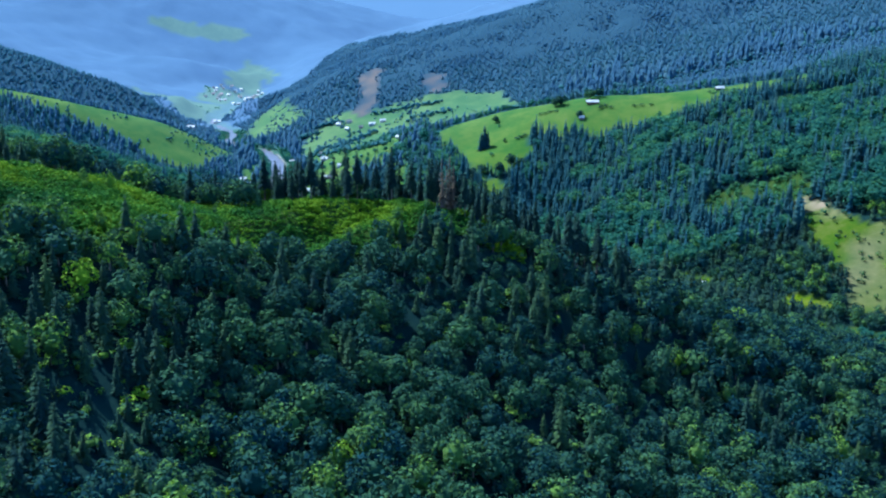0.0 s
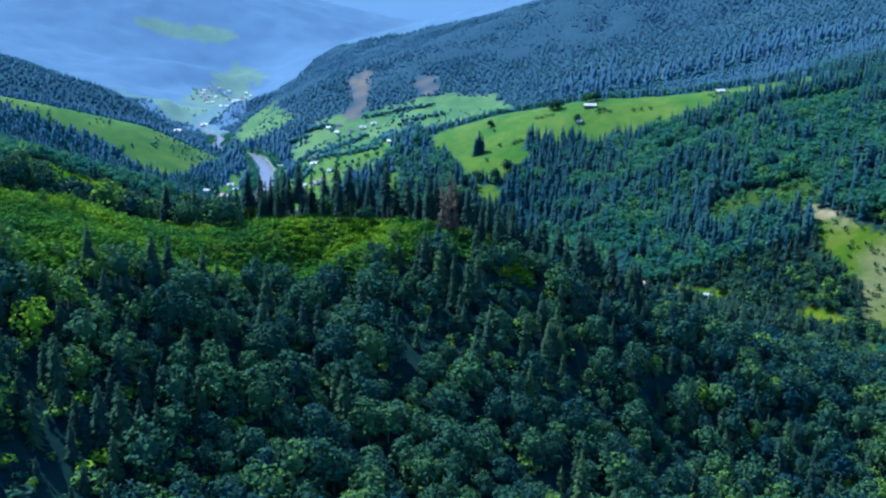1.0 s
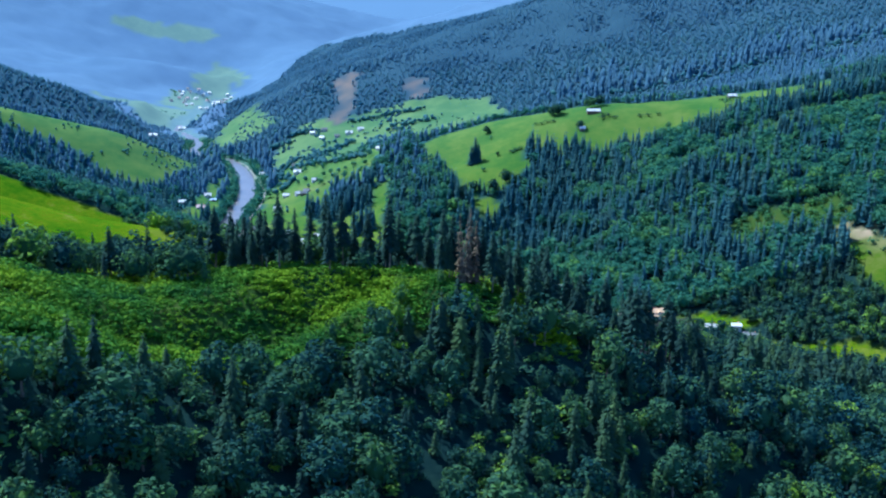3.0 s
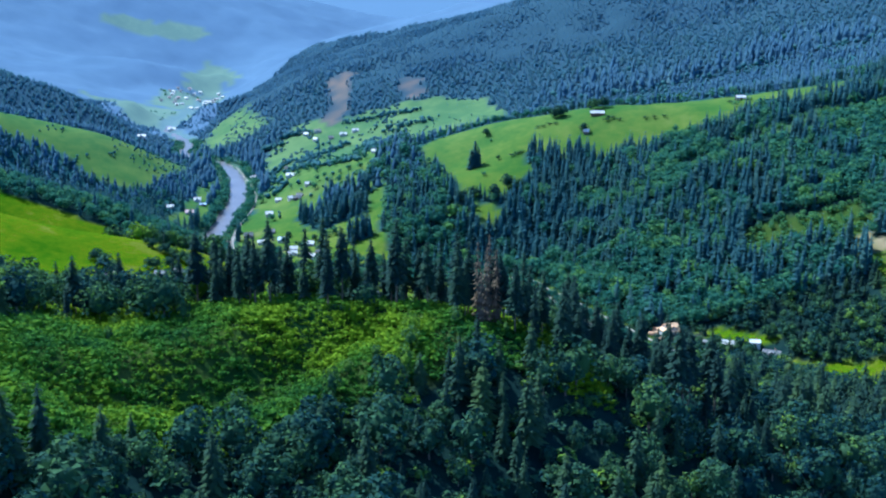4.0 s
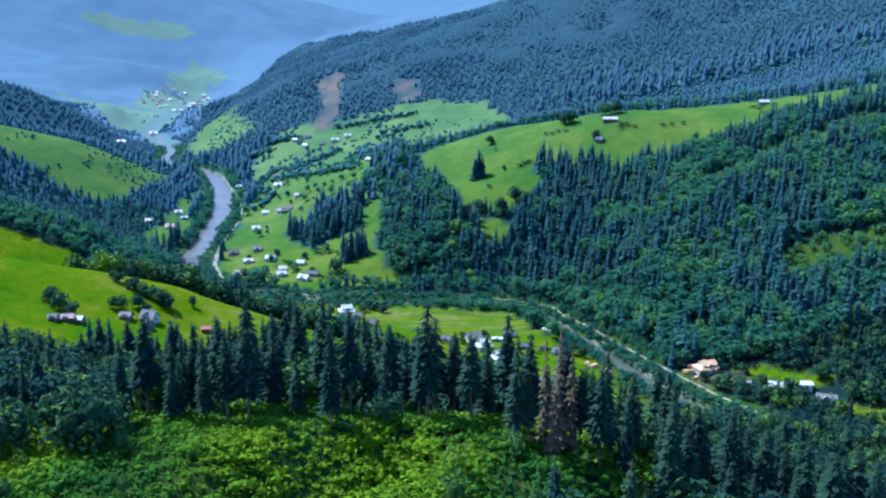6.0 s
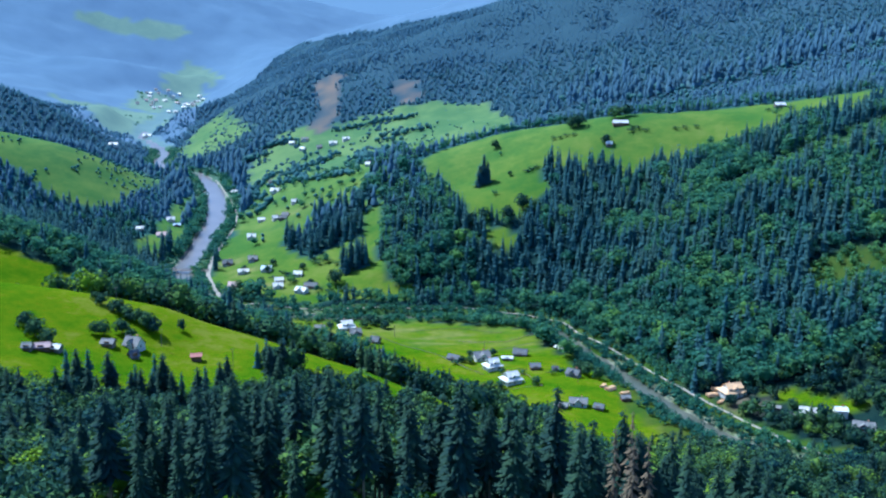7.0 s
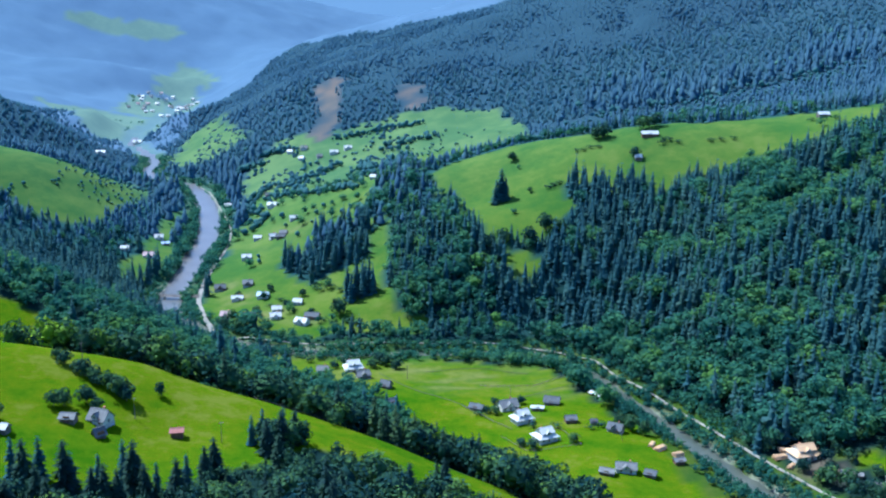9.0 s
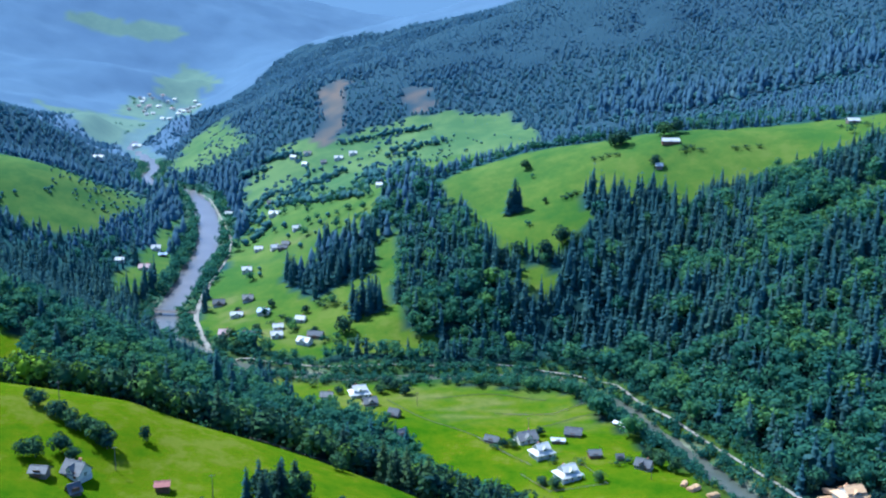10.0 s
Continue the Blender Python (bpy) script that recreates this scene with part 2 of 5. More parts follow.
KNOLL_FRONT = [(-260, 120, 150), (-150, 150, 120), (-82, 215, 104), (-58, 230, 93), (0, 262, 76), (30, 285, 74), (78, 318, 57), (128, 335, 43), (200, 340, 28)]
KNOLL_FOOT = [(-180, 20, 92), (-90, 110, 90), (-40, 160, 78), (20, 200, 60), (90, 250, 40), (170, 290, 24), (260, 320, 10)]
BACKSLOPE = [(-250, 420, 130), (-160, 440, 102), (-100, 440, 92), (-40, 440, 84), (20, 440, 73), (90, 450, 55), (120, 460, 49), (150, 470, 40), (200, 480, 26)]
LOWER_WOOD = [(-220, 510, 98), (-130, 520, 68), (-50, 520, 57), (20, 525, 51), (80, 530, 47), (117, 530, 45), (150, 556, 33), (190, 580, 18)]
ROAD_FOOT = [(290, 590, 4), (200, 645, 4), (160, 690, 4), (128, 735, 4), (112, 785, 4), (95, 840, 4), (78, 880, 4), (50, 900, 4), (-12, 906, 4), (-70, 909, 4), (-105, 918, 4), (-140, 942, 4)]
RIGHT_LOW = [(420, 600, 48), (300, 700, 47), (215, 765, 36), (166, 780, 24), (132, 822, 26), (100, 880, 24), (60, 930, 30), (10, 940, 20)]
RIGHT_MID = [(600, 640, 120), (420, 740, 98), (300, 830, 86), (214, 850, 56), (184, 886, 64), (130, 890, 40), (98, 935, 40), (62, 960, 44), (19, 995, 50)]
RIGHT_HIGH = [(800, 760, 200), (500, 840, 140), (302, 905, 108), (253, 965, 96), (169, 1000, 84), (95, 1010, 76), (40, 1058, 72.3)]
CREST = [(1000, 900, 280), (700, 960, 210), (450, 1020, 156), (298, 1066, 131), (165, 1072, 117), (134, 1092, 115), (80, 1120, 104), (18, 1135, 88.7), (-31, 1132, 74.2)]
GROVE = [(-20, 925, 14), (-43, 940, 17), (-60, 1008, 24.5), (-50, 1066, 46.6), (-59, 1125, 58.9)]
VILLAGE = [(-70, 930, 6), (-120, 965, 6), (-150, 1008, 6.5), (-156, 1066, 13.6), (-143, 1125, 25.2), (-150, 1180, 32.5)]
BEHIND = [(858, 1208, 247.3), (453, 1215, 153.4), (247, 1208, 111.6), (140, 1210, 97.2), (34, 1211, 81.5), (-58, 1213, 63.5), (-137, 1258, 44.7)]
SLOPE_FOOT = [(-195, 1338, 34.6), (-134, 1351, 52.4), (-57, 1338, 70.8), (30, 1325, 87.7), (169, 1305, 107.9)]
SCAR_FOOT = [(-333, 1734, 58.4), (-272, 1588, 61.4), (-165, 1433, 69.3), (-73, 1427, 82.5), (44, 1439, 103), (211, 1433, 129.6), (501, 1402, 189.8)]
SCAR_TOP = [(-260, 1789, 106), (-143, 1636, 135.8), (-24, 1618, 146), (152, 1618, 169.8), (470, 1618, 229.6), (905, 1463, 305.8)]
MOUNTAIN = [(-368, 2501, 133), (-243, 2303, 157), (-125, 2095, 184), (4, 1982, 218), (184, 1872, 252), (516, 1844, 324.8), (911, 1762, 404.4), (1494, 1648, 482.2)]
LEFT_WOOD = [(-560, 720, 150), (-420, 760, 118), (-300, 810, 86), (-230, 840, 62), (-172, 800, 44), (-140, 850, 18)]
LEFT_FOOT = [(-404, 1086, 46.4), (-324, 1046, 29.1), (-247, 1031, 8.2), (-235, 1092, 13.6), (-243, 1180, 21.5), (-268, 1284, 30.3)]
LEFT_HILL = [(-829, 1173, 189.9), (-554, 1173, 133), (-412, 1200, 97.3), (-356, 1213, 81.6), (-304, 1270, 50.8)]
LEFT_BACK = [(-781, 1338, 138.1), (-538, 1351, 79.9), (-403, 1402, 47.9), (-361, 1475, 42.9)]
FAR_WOOD = [(-1065, 1525, 271.2), (-742, 1512, 180), (-627, 1512, 150.6), (-502, 1512, 114.7), (-445, 1515, 83.7), (-408, 1518, 52.8), (-390, 1525, 38.4)]
FAR_MEADOW = [(-918, 1804, 189.7), (-609, 1794, 107.7), (-541, 1794, 92.5), (-457, 1794, 80.3), (-374, 1794, 71.2), (-331, 1762, 59.4)]
FAR_MEADOW_FOOT = [(-511, 1671, 73.5), (-449, 1660, 55.8), (-408, 1683, 47.2)]
FAR_VALLEY = [(-1091, 2034, 225.7), (-729, 2064, 122.2), (-582, 2125, 82.6), (-472, 2185, 73.3), (-406, 2245, 78.3)]
BLUE_HILL = [(-1203, 2303, 287.7), (-927, 2332, 200.8), (-821, 2332, 163.1), (-712, 2332, 151.9), (-602, 2332, 135.1)]
FAR_GREEN = [(-635, 2417, 108), (-538, 2406, 110.6), (-455, 2406, 109.2), (-385, 2434, 104)]
FAR_RANGE = [(-1647, 2790, 454.5), (-993, 2815, 374.4), (-794, 2815, 331.5), (-592, 2815, 282), (-429, 2815, 233.2), (-291, 2815, 199.5), (-180, 2815, 179.7), (53, 2815, 189.6)]
NEAR_EDGE = [(-700, -300, 200), (-300, -300, 120), (0, -300, 70), (300, -300, 20), (700, -300, 60)]
EAST_EDGE = [(420, 200, 30), (520, 400, 40), (700, 500, 120), (1000, 600, 230)]
WEST_EDGE = [(-700, 100, 260), (-700, 400, 230), (-750, 600, 210), (-850, 900, 230)]
PLAN = [RIVER, FIELD, SPUR_EDGE, SPUR_FIELD, GULLY, KNOLL, KNOLL_MID, KNOLL_FRONT, KNOLL_FOOT, BACKSLOPE, LOWER_WOOD, ROAD_FOOT, RIGHT_LOW, RIGHT_MID, RIGHT_HIGH,
        CREST, GROVE, VILLAGE, BEHIND, SLOPE_FOOT, SCAR_FOOT, SCAR_TOP, MOUNTAIN, LEFT_WOOD, LEFT_FOOT, LEFT_HILL, LEFT_BACK, FAR_WOOD, FAR_MEADOW, FAR_MEADOW_FOOT,
        FAR_VALLEY, BLUE_HILL, FAR_GREEN, FAR_RANGE, NEAR_EDGE, EAST_EDGE, WEST_EDGE]


def along(line, step):
    """Points along a line of the plan, about step metres apart, more widely far off."""
    out = [np.array(line[0], float)]
    for a, b in zip(line[:-1], line[1:]):
        a, b = np.array(a, float), np.array(b, float)
        n = max(1, int(np.hypot(*(b - a)[:2]) / (step * max(1, a[1] / 900))))
        out += [a + (b - a) * k / n for k in range(1, n + 1)]
    return out


def spread(r2):
    return 0.5 * r2 * np.log(r2 + 1e-9)


KNOTS = np.array([p for line in PLAN for p in along(line, 45)])
SC = 1000.0
KX, KY = KNOTS[:, 0] / SC, KNOTS[:, 1] / SC
NK = len(KNOTS)
SYS = np.zeros((NK + 3, NK + 3))
SYS[:NK, :NK] = spread((KX[:, None] - KX) ** 2 + (KY[:, None] - KY) ** 2) + np.eye(NK) * 5e-6
SYS[:NK, NK:] = np.stack([np.ones(NK), KX, KY], 1)
SYS[NK:, :NK] = SYS[:NK, NK:].T
BEND = np.linalg.solve(SYS, np.concatenate([KNOTS[:, 2], np.zeros(3)]))
RIVER_PTS = np.array(along(RIVER, 6))


def river_gap(x, y):
    """Distance to the middle of the river."""
    x, y = np.ravel(x), np.ravel(y)
    out = np.full(len(x), 1e9)
    near = (y > 450) & (y < 2300) & (x > -900) & (x < 450)
    for k in np.array_split(np.nonzero(near)[0], max(1, near.sum() // 20000)):
        out[k] = np.sqrt(((x[k, None] - RIVER_PTS[:, 0]) ** 2 + (y[k, None] - RIVER_PTS[:, 1]) ** 2).min(1))
    return out


def gap_to(x, y, line):
    """Distance to a line of the plan."""
    out = np.full(len(x), 1e9)
    for (ax, ay), (bx, by) in zip(line[:-1], line[1:]):
        dx, dy = bx - ax, by - ay
        k = np.clip(((x - ax) * dx + (y - ay) * dy) / (dx * dx + dy * dy), 0, 1)
        out = np.minimum(out, np.hypot(x - ax - k * dx, y - ay - k * dy))
    return out


def height(x, y):
    """The ground's height at x, y."""
    x, y = np.atleast_1d(np.asarray(x, float)).ravel(), np.atleast_1d(np.asarray(y, float)).ravel()
    z = np.empty(len(x))
    for k in np.array_split(np.arange(len(x)), max(1, len(x) // 20000)):
        px, py = x[k] / SC, y[k] / SC
        z[k] = spread((px[:, None] - KX) ** 2 + (py[:, None] - KY) ** 2) @ BEND[:NK] + BEND[NK] + BEND[NK + 1] * px + BEND[NK + 2] * py
    level = river_level(y)
    rough = np.clip((z - level - 8) / 30, 0, 1)
    z = z + rough * (lattice(x, y, 60, 3) * 2.2 + lattice(x, y, 23, 5) * 0.9) + lattice(x, y, 11, 8) * 0.15
    crease = np.clip(1 - gap_to(x, y, [(-27, 357), (-36, 352), (-46, 343), (-56, 335), (-68, 326), (-80, 312)]) / 15, 0, 1)
    z = z - 6.5 * crease * crease * (3 - 2 * crease)
    far = np.clip((y - 1335) / 480, 0, 1) * rough
    z = z + far * (lattice(x, y, 200, 11) * 12 + lattice(x, y, 90, 12) * 5)
    d = river_gap(x, y)
    bed = np.clip((river_half(y) + 6 - d) / 6, 0, 1)
    flat = np.clip((60 - d) / 40, 0, 1)
    z = z * (1 - flat) + flat * (level + np.clip(z - level, 1.6, 5))
    return z * (1 - bed) + bed * (level - 1.5)


def river_level(y):
    """The water's height; the valley floor climbs gently upstream."""
    return np.interp(y, [1000, 1039, 1073, 1104, 1138, 1207, 1270, 1402, 1493, 1815, 2034, 2815], [0, 2.8, 6.6, 10.4, 13.2, 17.9, 22.7, 29.3, 34, 46.3, 52.9, 64.2])


def river_half(y):
    """Half the river's width, by how far up the valley it is."""
    return np.interp(y, [560, 700, 860, 930, 1000, 1070, 1175, 1270, 1335, 1415, 1525, 1760], [4.0, 2.6, 2.2, 2.2, 5.5, 7.5, 9, 9, 7, 5, 5.5, 4.5])


# ---- land cover, as outlines in plan ----
RIDGE_MEADOW = [(-7, 1111), (23, 1141), (70, 1135), (114, 1115), (163, 1095), (227, 1090), (297, 1095), (345, 1085), (420, 1060), (410, 1030), (340, 1022), (278, 1020), (231, 1018),
                (176, 1008), (159, 996), (136, 1006), (120, 1002), (100, 1005), (90, 990), (86, 985), (66, 978), (30, 990), (18, 1009), (11, 1052), (7, 1081)]
SMALL_CLEARING = [(36, 983), (60, 966), (60, 938), (42, 944), (34, 960)]
VILLAGE_MEADOW = [(-172, 962), (-181, 1055), (-178, 1135), (-180, 1226), (-202, 1351), (-162, 1390), (-127, 1417), (-78, 1409), (-41, 1372), (-9, 1236), (-45, 1155),
                  (-74, 1099), (-32, 1068), (-41, 1045), (-35, 1013), (-45, 975), (-41, 950), (-33, 931), (-10, 924), (-8, 912), (-89, 914), (-141, 945)]
SPRUCE_ROW = [(-125, 1046), (-103, 1010), (-56, 1036), (-55, 1051), (-95, 1059), (-121, 1063)]
SPRUCE_BAND = [(-98, 1067), (-66, 1061), (-41, 1066), (-65, 1083), (-99, 1093)]
SPRUCE_TRIO = [(-68, 974), (-63, 962), (-52, 960), (-52, 981), (-62, 995)]
UPPER_FIELDS = [(-205, 1338), (-188, 1402), (-170, 1463), (-91, 1457), (-27, 1470), (26, 1476), (87, 1434), (108, 1318), (64, 1210), (-41, 1207), (-91, 1198)]
HILLOCK = [(-318, 1690), (-304, 1712), (-284, 1715), (-247, 1625), (-223, 1536), (-243, 1516), (-253, 1491), (-290, 1500), (-315, 1540)]
FAR_FIELD = [(-612, 1926), (-587, 1980), (-555, 2040), (-506, 2036), (-437, 2028), (-396, 1944), (-379, 1807), (-399, 1790), (-421, 1765), (-440, 1702), (-464, 1715), (-489, 1735), (-558, 1870)]
FAR_VILLAGE = [(-530, 2075), (-535, 2176), (-517, 2263), (-441, 2379), (-400, 2200), (-406, 2040), (-484, 2042)]
FAR_PASTURE = [(-801, 2650), (-751, 2684), (-691, 2700), (-605, 2723), (-553, 2727), (-535, 2688), (-571, 2668), (-633, 2650), (-696, 2645), (-745, 2641)]
FAR_GREEN_TOP = [(-515, 2355), (-531, 2533), (-511, 2600), (-480, 2580), (-408, 2475), (-414, 2359), (-449, 2361), (-488, 2328), (-514, 2298)]
LEFT_HILL_MEADOW = [(-600, 1195), (-480, 1220), (-396, 1245), (-350, 1262), (-335, 1399), (-282, 1341), (-272, 1263), (-280, 1189), (-297, 1128), (-340, 1130), (-378, 1152), (-434, 1158), (-500, 1150), (-600, 1130)]
RIVER_FLAT = [(-257, 1067), (-250, 1104), (-248, 1168), (-248, 1233), (-236, 1272), (-223, 1119), (-229, 1057), (-245, 1038)]
FLAT_FIELD = [(-83, 876), (-60, 872), (-31, 873), (-9, 872), (42, 858), (69, 804), (88, 741), (104, 691), (100, 650), (60, 650), (22, 695), (-2, 734), (-25, 754), (-44, 801), (-66, 825),
              (-82, 826), (-111, 852), (-137, 890), (-110, 885)]
SPUR_MEADOW = [(-420, 700), (-300, 712), (-225, 712), (-177, 690), (-113, 695), (-87, 697), (-58, 687), (-31, 673), (5, 646), (44, 608), (70, 580), (60, 572), (35, 592), (5, 612),
               (-18, 622), (-45, 628), (-64, 634), (-81, 612), (-95, 602), (-110, 583), (-129, 580), (-145, 574), (-170, 572), (-260, 560), (-420, 560)]
KNOLL_CLEARING = [(-165, 262), (-137, 296), (-100, 352), (-84, 362), (-60, 366), (-30, 367), (2, 361), (8, 350), (-12, 338), (-28, 330), (-36, 322), (-50, 305),
                  (-59, 300), (-69, 290), (-77, 275), (-95, 258), (-125, 245)]
RIGHT_CLEARING = [(280, 775), (299, 750), (315, 700), (345, 680), (310, 600), (268, 615), (280, 645), (274, 705)]
RIGHT_FLAT = [(160, 716), (178, 712), (196, 696), (204, 680), (196, 676), (180, 690), (164, 702)]
RIGHT_PATCH = [(192, 662), (222, 650), (262, 634), (258, 618), (222, 632), (196, 650)]
SCAR_ONE = [(-136, 1630), (-108, 1640), (-101, 1537), (-105, 1481), (-114, 1430), (-131, 1432), (-130, 1510)]
SCAR_TWO = [(-31, 1580), (2, 1582), (0, 1500), (-18, 1478), (-29, 1515)]
COPSE_ONE = [(88, 1010), (121, 1004), (122, 1020), (96, 1026)]
COPSE_TWO = [(123, 1002), (148, 1000), (145, 1018), (129, 1020)]
BRIGHT_STRIP = [(197, 932), (231, 953), (263, 958), (330, 966), (400, 960), (400, 930), (285, 930), (255, 932), (220, 918)]
GREEN_GAP = [(216, 812), (240, 818), (262, 812), (300, 800), (300, 760), (246, 772), (221, 782)]
SPUR_UPPER = [(-330, 806), (-233, 804), (-214, 798), (-206, 775), (-198, 735), (-190, 700), (-330, 700)]

WILLOWS = [(-2, 882), (-2, 874), (30, 866), (56, 848), (74, 808), (84, 800), (74, 840), (58, 866), (30, 878)]
ROAD_TREES = [(104, 790), (120, 745), (126, 732), (132, 736), (118, 775), (108, 800)]


def inside(x, y, outline):
    """Which points lie within an outline of the plan."""
    got = np.zeros(len(x), bool)
    for (ax, ay), (bx, by) in zip(outline, outline[1:] + outline[:1]):
        if ay != by:
            got ^= ((ay > y) != (by > y)) & (x < ax + (y - ay) * (bx - ax) / (by - ay))
    return got


def mountain(x, y):
    """The near side of the wooded mountain, up to its crest."""
    crest = np.interp(x, [-368, -243, -125, 4, 184, 516, 911, 1494], [2501, 2303, 2095, 1982, 1872, 1844, 1762, 1648])
    return (x > -341 + 0.15 * (y - 1815)) & (y < crest + 50)


WOOD, MEADOW, ORCHARD, SCRUB, CONIFER, BARE, BANK, BRIGHT, WILLOW, ROUGH = range(10)


def cover(x, y):
    """What grows at x, y; the outlines waver a little."""
    wx = x + lattice(x, y, 18, 21) * np.clip(y / 160, 1.5, 9)
    wy = y + lattice(x, y, 18, 22) * np.clip(y / 160, 1.5, 9)
    c = np.full(len(x), WOOD)
    for outline, what in ((RIDGE_MEADOW, MEADOW), (SMALL_CLEARING, MEADOW), (VILLAGE_MEADOW, ORCHARD), (UPPER_FIELDS, ORCHARD), (HILLOCK, ORCHARD), (FAR_FIELD, MEADOW), (FAR_VILLAGE, ORCHARD), (FAR_PASTURE, MEADOW),
                          (FAR_GREEN_TOP, MEADOW), (LEFT_HILL_MEADOW, ORCHARD), (RIVER_FLAT, MEADOW), (FLAT_FIELD, MEADOW), (SPUR_MEADOW, MEADOW), (SPUR_UPPER, MEADOW), (KNOLL_CLEARING, SCRUB),
                          (RIGHT_CLEARING, ROUGH), (RIGHT_FLAT, MEADOW), (RIGHT_PATCH, MEADOW), (SCAR_ONE, BARE), (SCAR_TWO, BARE), (SPRUCE_ROW, CONIFER), (SPRUCE_BAND, CONIFER),
                          (SPRUCE_TRIO, CONIFER), (COPSE_ONE, CONIFER), (COPSE_TWO, CONIFER), (BRIGHT_STRIP, BRIGHT), (GREEN_GAP, BRIGHT), (WILLOWS, WILLOW), (ROAD_TREES, WILLOW)):
        c[inside(wx, wy, outline)] = what
    d = river_gap(x, y)
    c[(d < river_half(y) + np.where((x > 90) & (y < 720), 22, 14)) & (c != WILLOW)] = BANK
    return c


# ---- the ground: one sheet from behind the camera to the far range ----
rows_y = [-300.0]
while rows_y[-1] < 3200:
    yy = rows_y[-1]
    rows_y.append(yy + (14 if yy < 100 else 5.0 if yy < 240 else 2.6 if yy < 372 else 5.0 if yy < 960 else 6.5 if yy < 1200 else 8 if yy < 1760 else 14))
rows_y = np.array(rows_y)
cols_u = np.linspace(-1, 1, 271)
gy = np.repeat(rows_y, len(cols_u))
gx = np.tile(cols_u, len(rows_y)) * (330 + 0.68 * np.clip(gy, 0, None)) - 0.05 * gy
gz = height(gx, gy)
gc = cover(gx, gy)
gz = gz + (gc == WOOD) * np.clip((gy - 1490) / 150, 0, 1) * (lattice(gx, gy, 17, 37) * 2.0 + lattice(gx, gy, 45, 38) * 4.0)
nr, nc = len(rows_y), len(cols_u)


def sheet(name, verts, quads, material, smooth=True):
    me = bpy.data.meshes.new(name)
    me.vertices.add(len(verts))
    me.vertices.foreach_set("co", np.asarray(verts, np.float32).ravel())
    quads = np.asarray(quads, np.int32)
    k = quads.shape[1]
    me.loops.add(quads.size)
    me.loops.foreach_set("vertex_index", quads.ravel())
    me.polygons.add(len(quads))
    me.polygons.foreach_set("loop_start", np.arange(0, quads.size, k, dtype=np.int32))
    if smooth:
        me.polygons.foreach_set("use_smooth", np.ones(len(quads), bool))
    me.update(calc_edges=True)
    me.materials.append(material)
    return new(name, me)


base = (np.arange(nr - 1)[:, None] * nc + np.arange(nc - 1)).ravel()
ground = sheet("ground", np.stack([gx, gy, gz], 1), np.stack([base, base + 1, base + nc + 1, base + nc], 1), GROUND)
ground.data.materials.append(HAZY_SLOPE_GROUND)
ground.data.materials.append(HAZY_FAR_GROUND)
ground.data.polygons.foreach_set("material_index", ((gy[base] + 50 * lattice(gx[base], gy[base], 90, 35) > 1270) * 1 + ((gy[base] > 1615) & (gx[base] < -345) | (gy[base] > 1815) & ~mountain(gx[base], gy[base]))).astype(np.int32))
tagged(ground, "rolling mountain land of green meadow and forest floor", "ground", kind="structure")
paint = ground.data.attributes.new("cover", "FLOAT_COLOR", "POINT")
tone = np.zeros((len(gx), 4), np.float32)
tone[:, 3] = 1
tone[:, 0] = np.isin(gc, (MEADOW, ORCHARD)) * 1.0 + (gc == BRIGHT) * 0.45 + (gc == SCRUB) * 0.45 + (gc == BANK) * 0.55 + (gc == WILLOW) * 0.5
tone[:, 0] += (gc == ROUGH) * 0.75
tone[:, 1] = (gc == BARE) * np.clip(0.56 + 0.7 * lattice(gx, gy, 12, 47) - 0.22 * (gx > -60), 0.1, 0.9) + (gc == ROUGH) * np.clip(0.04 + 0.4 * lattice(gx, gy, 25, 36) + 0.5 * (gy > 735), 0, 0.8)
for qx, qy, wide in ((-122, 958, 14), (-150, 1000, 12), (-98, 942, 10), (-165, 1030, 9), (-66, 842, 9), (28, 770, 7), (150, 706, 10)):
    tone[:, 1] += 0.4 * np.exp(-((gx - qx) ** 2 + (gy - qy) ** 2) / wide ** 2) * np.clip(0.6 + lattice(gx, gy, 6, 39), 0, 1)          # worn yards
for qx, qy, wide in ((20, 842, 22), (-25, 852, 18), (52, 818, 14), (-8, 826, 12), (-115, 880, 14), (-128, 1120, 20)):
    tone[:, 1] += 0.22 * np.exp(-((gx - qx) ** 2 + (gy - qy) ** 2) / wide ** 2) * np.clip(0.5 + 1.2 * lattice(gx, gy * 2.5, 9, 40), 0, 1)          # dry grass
# Alpha: how much haze the ground colours take on, by distance
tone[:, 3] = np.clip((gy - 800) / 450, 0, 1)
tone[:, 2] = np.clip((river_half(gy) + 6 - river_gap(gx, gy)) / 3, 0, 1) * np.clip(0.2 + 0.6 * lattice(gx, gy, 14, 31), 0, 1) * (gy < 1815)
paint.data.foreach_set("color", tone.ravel())


